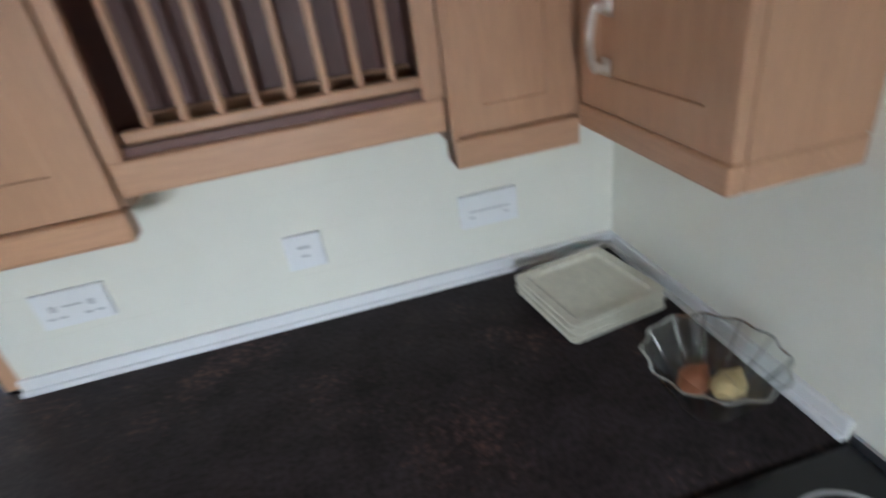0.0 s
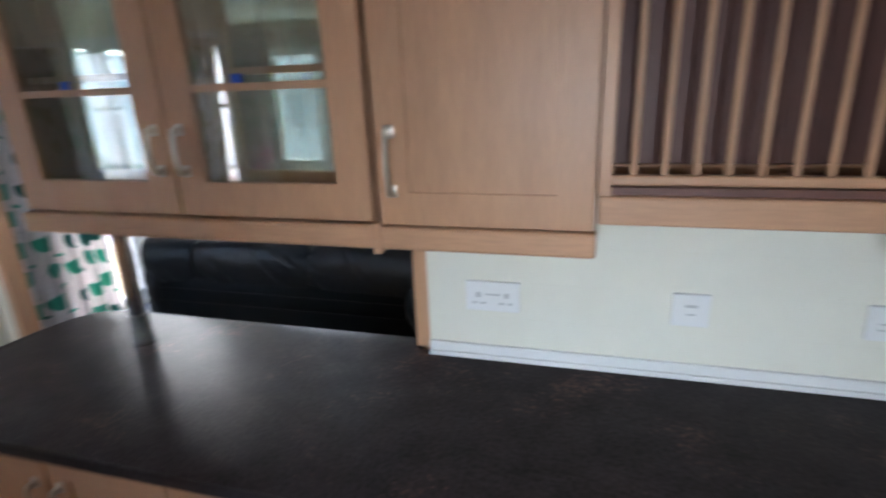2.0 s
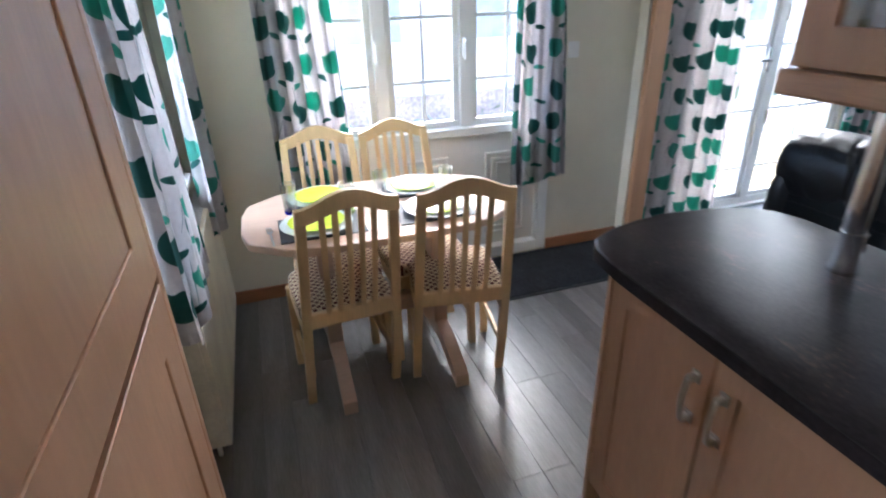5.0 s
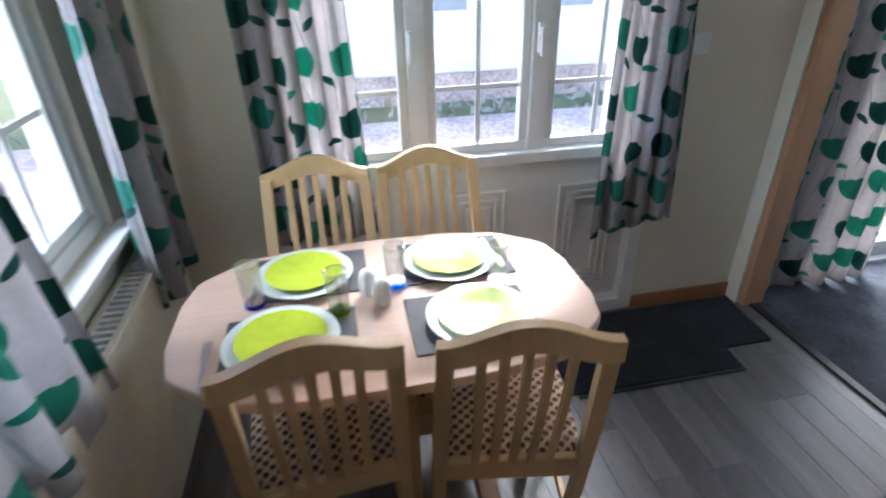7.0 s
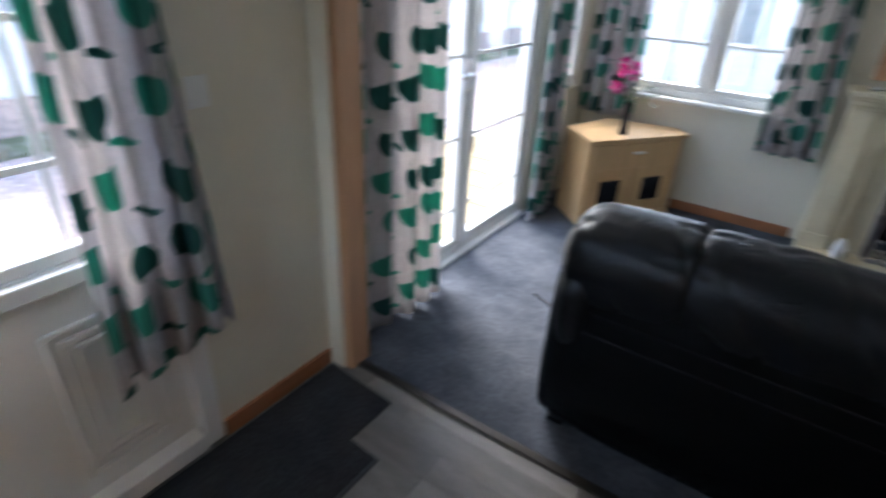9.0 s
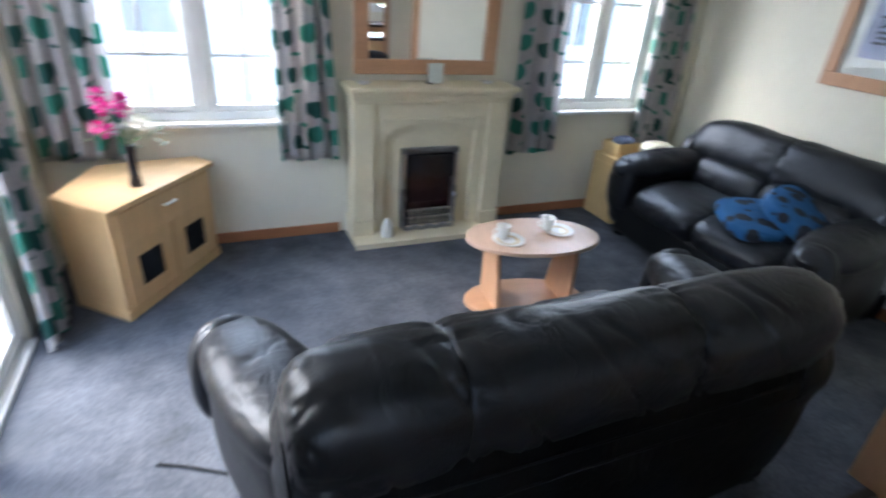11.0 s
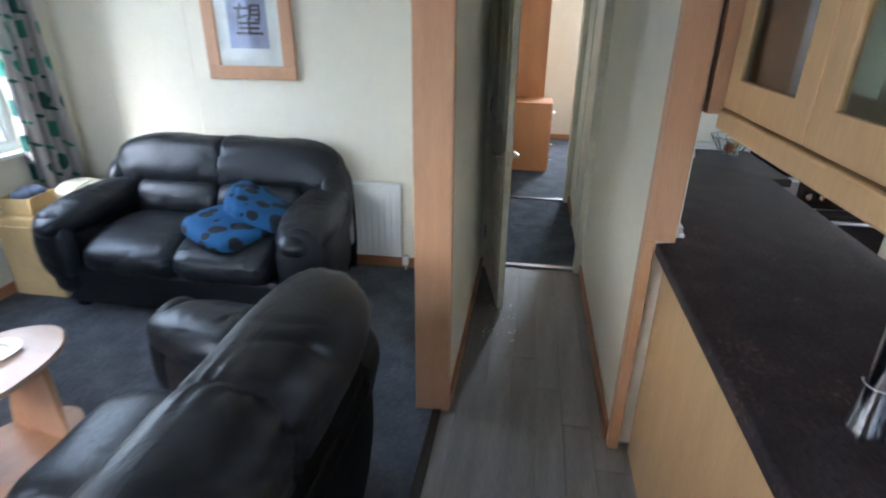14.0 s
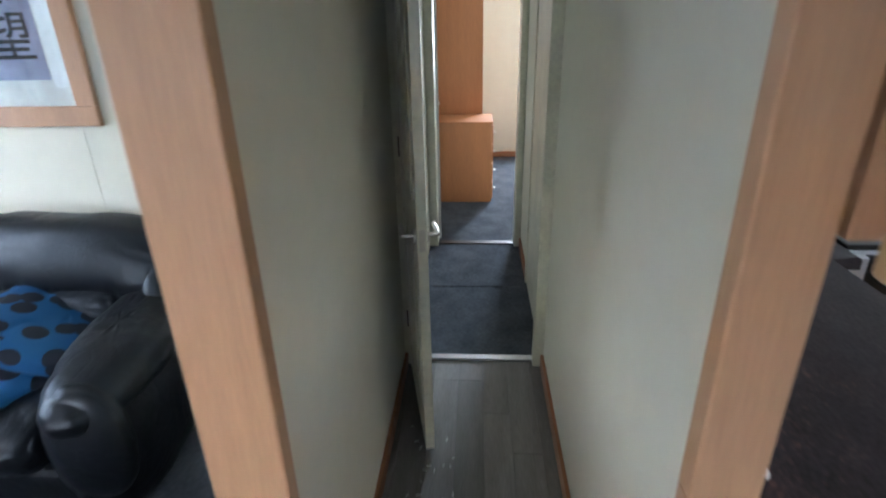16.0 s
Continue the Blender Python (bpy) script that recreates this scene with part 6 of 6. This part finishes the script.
for x0, x1 in ((0.03, LEN / 2 - 0.004), (LEN / 2 + 0.004, LEN - 0.03)):
    dd = part("door", boxes((x0, -0.014, 0.06, x0 + 0.09, -0.001, 0.39), (x1 - 0.09, -0.014, 0.06, x1, -0.001, 0.39), (x0 + 0.09, -0.014, 0.06, x1 - 0.09, -0.001, 0.14), (x0 + 0.09, -0.014, 0.31, x1 - 0.09, -0.001, 0.39), bevel=0.002), PALE, cs)
    part("pane", boxes((x0 + 0.09, -0.008, 0.14, x1 - 0.09, -0.003, 0.31)), BLACK, dd, "dark glass pane")
vs = thing("flower_vase", "slim dark vase standing on the chest", "vase", (-3.02, 4.08, 0.604))
bm = bmesh.new()
lathe(bm, [(0, 0), (0.030, 0), (0.032, 0.01), (0.022, 0.06), (0.020, 0.16), (0.027, 0.21), (0.023, 0.21), (0.016, 0.16), (0, 0.15)], n=24)
part("body", bm, VASE, vs, "", True)
fl = thing("flower_bunch", "magenta and white artificial flowers in the vase", "flowers", (-3.02, 4.08, 0.77))
random.seed(11)
bm = bmesh.new()
heads = []
for k in range(12):
    p = Vector((random.uniform(-0.12, 0.14), random.uniform(-0.10, 0.10), random.uniform(0.12, 0.27)))
    heads.append(p)
    tube(bm, [(0, 0, 0), (p.x * 0.4, p.y * 0.4, p.z * 0.6), tuple(p)], 0.0022, 5)
part("stems", bm, LEAFG, fl)
for k, p in enumerate(heads):
    bm = bmesh.new()
    for j in range(16):
        th, ph = 2.4 * j, math.acos(1 - 1.6 * (j + 0.5) / 16)
        dv = Vector((math.sin(ph) * math.cos(th), math.sin(ph) * math.sin(th), math.cos(ph)))
        tv = dv.cross(Vector((0.2, 0.1, 1))).normalized()
        r = 0.040
        bm.faces.new([bm.verts.new(p + dv * r * 0.25), bm.verts.new(p + dv * r * 0.8 + tv * r * 0.45), bm.verts.new(p + dv * r * 1.15), bm.verts.new(p + dv * r * 0.8 - tv * r * 0.45)])
    part("flower_head", bm, MAGENTA if p.x < 0.01 else PETAL, fl, "magenta bloom" if p.x < 0.01 else "white bloom")
bm = bmesh.new()
for k in range(24):
    p = Vector((random.uniform(-0.13, 0.15), random.uniform(-0.10, 0.10), random.uniform(0.03, 0.16)))
    dv = Vector((random.uniform(-1, 1), random.uniform(-1, 1), random.uniform(-0.2, 0.8))).normalized()
    tv = dv.cross(Vector((0.2, 0.1, 1))).normalized()
    bm.faces.new([bm.verts.new(p), bm.verts.new(p + dv * 0.03 + tv * 0.012), bm.verts.new(p + dv * 0.065), bm.verts.new(p + dv * 0.03 - tv * 0.012)])
part("leaves", bm, LEAFG, fl)

# framed calligraphy on the lounge wall
pc = thing("framed_picture", "beech-framed calligraphy print with a pale mount", "picture", (XE - 0.002, 3.20, 0.03), 0)
part("frame", boxes((-0.030, -0.285, 1.19, 0, 0.285, 1.27), (-0.030, -0.285, 1.98, 0, 0.285, 2.06), (-0.030, -0.285, 1.27, 0, -0.205, 1.98), (-0.030, 0.205, 1.27, 0, 0.285, 1.98), bevel=0.005), BEECH, pc)
part("mount", boxes((-0.012, -0.205, 1.27, -0.006, 0.205, 1.98)), MOUNT, pc)
part("print", boxes((-0.0145, -0.125, 1.37, -0.0125, 0.125, 1.90)), ARTPAPER, pc, "lilac and grey painted paper")
pn = part("pane", boxes((-0.020, -0.205, 1.27, -0.018, 0.205, 1.98)), GLASS, pc)
for text, z in (("\u5e0c", 1.66), ("\u671b", 1.46)):
    cu = bpy.data.curves.new("brush_letter", "FONT")
    cu.body, cu.size, cu.extrude, cu.offset = text, 0.19, 0.0006, 0.0012
    cu.align_x = "CENTER"
    cu.materials.append(INK)
    ob = new("brush_letter", cu)
    ob.parent = pc
    ob.matrix_basis = Matrix.Translation((-0.0155, -0.01, z)) @ Euler((radians(90), 0, radians(-90))).to_matrix().to_4x4()

# wall radiator beside the small sofa
rd = thing("radiator", "white ribbed panel radiator on the lounge wall", "radiator", (XE - 0.002, 2.28, 0.0))
part("panel", boxes((-0.060, 0.0, 0.10, -0.045, 0.62, 0.60), (-0.045, 0.004, 0.58, -0.004, 0.616, 0.604), bevel=0.004), WHITE, rd)
for k in range(14):
    part("rib", boxes((-0.066, 0.020 + 0.043 * k, 0.125, -0.060, 0.042 + 0.043 * k, 0.575), bevel=0.002), WHITE, rd)
part("valve", boxes((-0.055, -0.045, 0.04, -0.025, -0.002, 0.11), bevel=0.006), CHINA, rd, "white radiator valve")
part("pipe", boxes((-0.046, -0.03, 0.0, -0.034, -0.018, 0.05)), SATIN, rd)

# boxes in the corner
bx1 = thing("storage_box", "cream-yellow cupboard-like box in the lounge corner", "box", (0.15, 4.18, 0.006))
part("body", boxes((0, 0, 0, 0.60, 0.345, 0.50), bevel=0.006), CARD, bx1)
part("front_panel", boxes((-0.010, 0.03, 0.05, -0.0005, 0.315, 0.45), bevel=0.003), CARD, bx1)
bx2 = thing("cardboard_box", "open brown cardboard box with crumpled packing", "box", (0.20, 4.30, 0.507), 8)
part("side", boxes((0, 0, 0, 0.22, 0.006, 0.10), (0, 0.174, 0, 0.22, 0.18, 0.10), (0, 0.006, 0, 0.006, 0.174, 0.10), (0.214, 0.006, 0, 0.22, 0.174, 0.10), (0.006, 0.006, 0.0, 0.214, 0.174, 0.006)), CARD, bx2)
cr = thing("dark_cloth", "crumpled blue-grey cloth in the cardboard box", "cloth", (0.30, 4.40, 0.60))
cushion_part("folds", cr, (0, 0, 0), (0.095, 0.075, 0.05), 2.2, 0.030, 5.0, 0, mat("navy_cloth", (0.06, 0.08, 0.13), rough=0.9, vary=0.4, scale=20))
pb = thing("plastic_bag", "crumpled cream plastic bag beside the box", "bag", (0.58, 4.30, 0.560))
cushion_part("film", pb, (0, 0, 0), (0.15, 0.11, 0.050), 2.6, 0.045, 15.0, 0, IVORY)
rg = thing("dark_cable", "thin dark cable lying on the carpet", "cable", (0, 0, 0.006))
bm = bmesh.new()
tube(bm, [(-2.62, 2.55, 0.006), (-2.72, 2.66, 0.006), (-2.86, 2.74, 0.006), (-2.95, 2.78, 0.006)], 0.006, 6)
part("lead", bm, BLACK, rg)

# ---------------------------------------------------------------- passage and bedroom
wd = thing("wardrobe", "tall orange-brown wooden wardrobe in the bedroom", "wardrobe", (4.05, 1.36, 0.004))
part("body", boxes((0, 0, 0, 0.60, 0.85, 2.10), bevel=0.003), WARDROBE, wd)
part("side_edge", boxes((-0.006, 0.0, 0, 0.0, 0.02, 2.10)), WARDROBE, wd)
cd = thing("bedroom_drawers", "orange-brown chest of drawers with small knobs", "chest of drawers", (3.62, 1.28, 0.004))
part("body", boxes((0, 0, 0, 0.42, 0.55, 0.72), bevel=0.003), WARDROBE, cd)
part("top", boxes((-0.012, -0.012, 0.72, 0.425, 0.55, 0.742), bevel=0.003), WARDROBE, cd)
for k in range(4):
    q = part("drawer_front", boxes((0.01, -0.014, 0.03 + 0.172 * k, 0.41, -0.001, 0.19 + 0.172 * k), bevel=0.002), WARDROBE, cd)
    bm = bmesh.new()
    lathe(bm, [(0, 0), (0.012, 0.003), (0.014, 0.012), (0, 0.018)], (0.10, -0.03, 0.105 + 0.172 * k), 12)
    part("knob", bm, CHINA, q, "pale knob", True)
dk_ = structure("trim_passage_step", boxes((1.90, 1.095, 0.004, 1.93, 1.745, 0.007)), CARPET, "carpet seam in the passage", "trim")
# unseen window, placed where the bedroom fill lamp shines in
white_window("added_window_6", "y", 5.40, 0.34, 0.88, 0.90, 1.90, [], [0], [], out=1)
deb = thing("floor_debris", "small pale paper scraps on the corridor floor", "litter", (0, 0, 0.002), kind="stuff")
random.seed(21)
bm = bmesh.new()
for k in range(22):
    x, y, a, s = random.uniform(0.15, 0.65), random.uniform(1.48, 1.70), random.uniform(0, 3.1), random.uniform(0.004, 0.012)
    box(bm, -s, -s * 0.25, 0.001, s, s * 0.25, 0.003, 0, Matrix.Translation((x, y, 0)) @ Matrix.Rotation(a, 4, "Z"))
part("scrap", bm, CHINA, deb)

# ---------------------------------------------------------------- vinyl planks
floor_ob = bpy.data.objects["floor"]
random.seed(31)
PL, PW = 0.92, 0.1155
bm = boxes((0, 0, -0.0065, PL - 0.0015, PW - 0.0015, 0.0), bevel=0.0006)
plank = part("plank", bm, VINYL, floor_ob)
base_mesh = plank.data
cut_meshes = {}


def plank_mesh(length):
    key = round(length, 2)
    if key not in cut_meshes:
        b = boxes((0, 0, -0.0065, key - 0.0015, PW - 0.0015, 0.0), bevel=0.0006)
        me = bpy.data.meshes.new("plank")
        b.to_mesh(me)
        b.free()
        me.materials.append(VINYL)
        cut_meshes[key] = me
    return cut_meshes[key]


first = True
y = -1.28
while y < 1.785:
    x = -3.43 - random.choice((0.0, 0.23, 0.46, 0.69))
    end = 1.10 if y > 1.0 else 0.94
    while x < end - 0.02:
        x0, x1 = max(x, -3.43), min(x + PL, end)
        if x1 - x0 > 0.03:
            if first:
                ob, first = plank, False
                ob.data = plank_mesh(x1 - x0)
            else:
                ob = new("plank", plank_mesh(x1 - x0))
                ob.parent = floor_ob
            ob.location = (x0, y, 0.0)
        x += PL
    y += PW
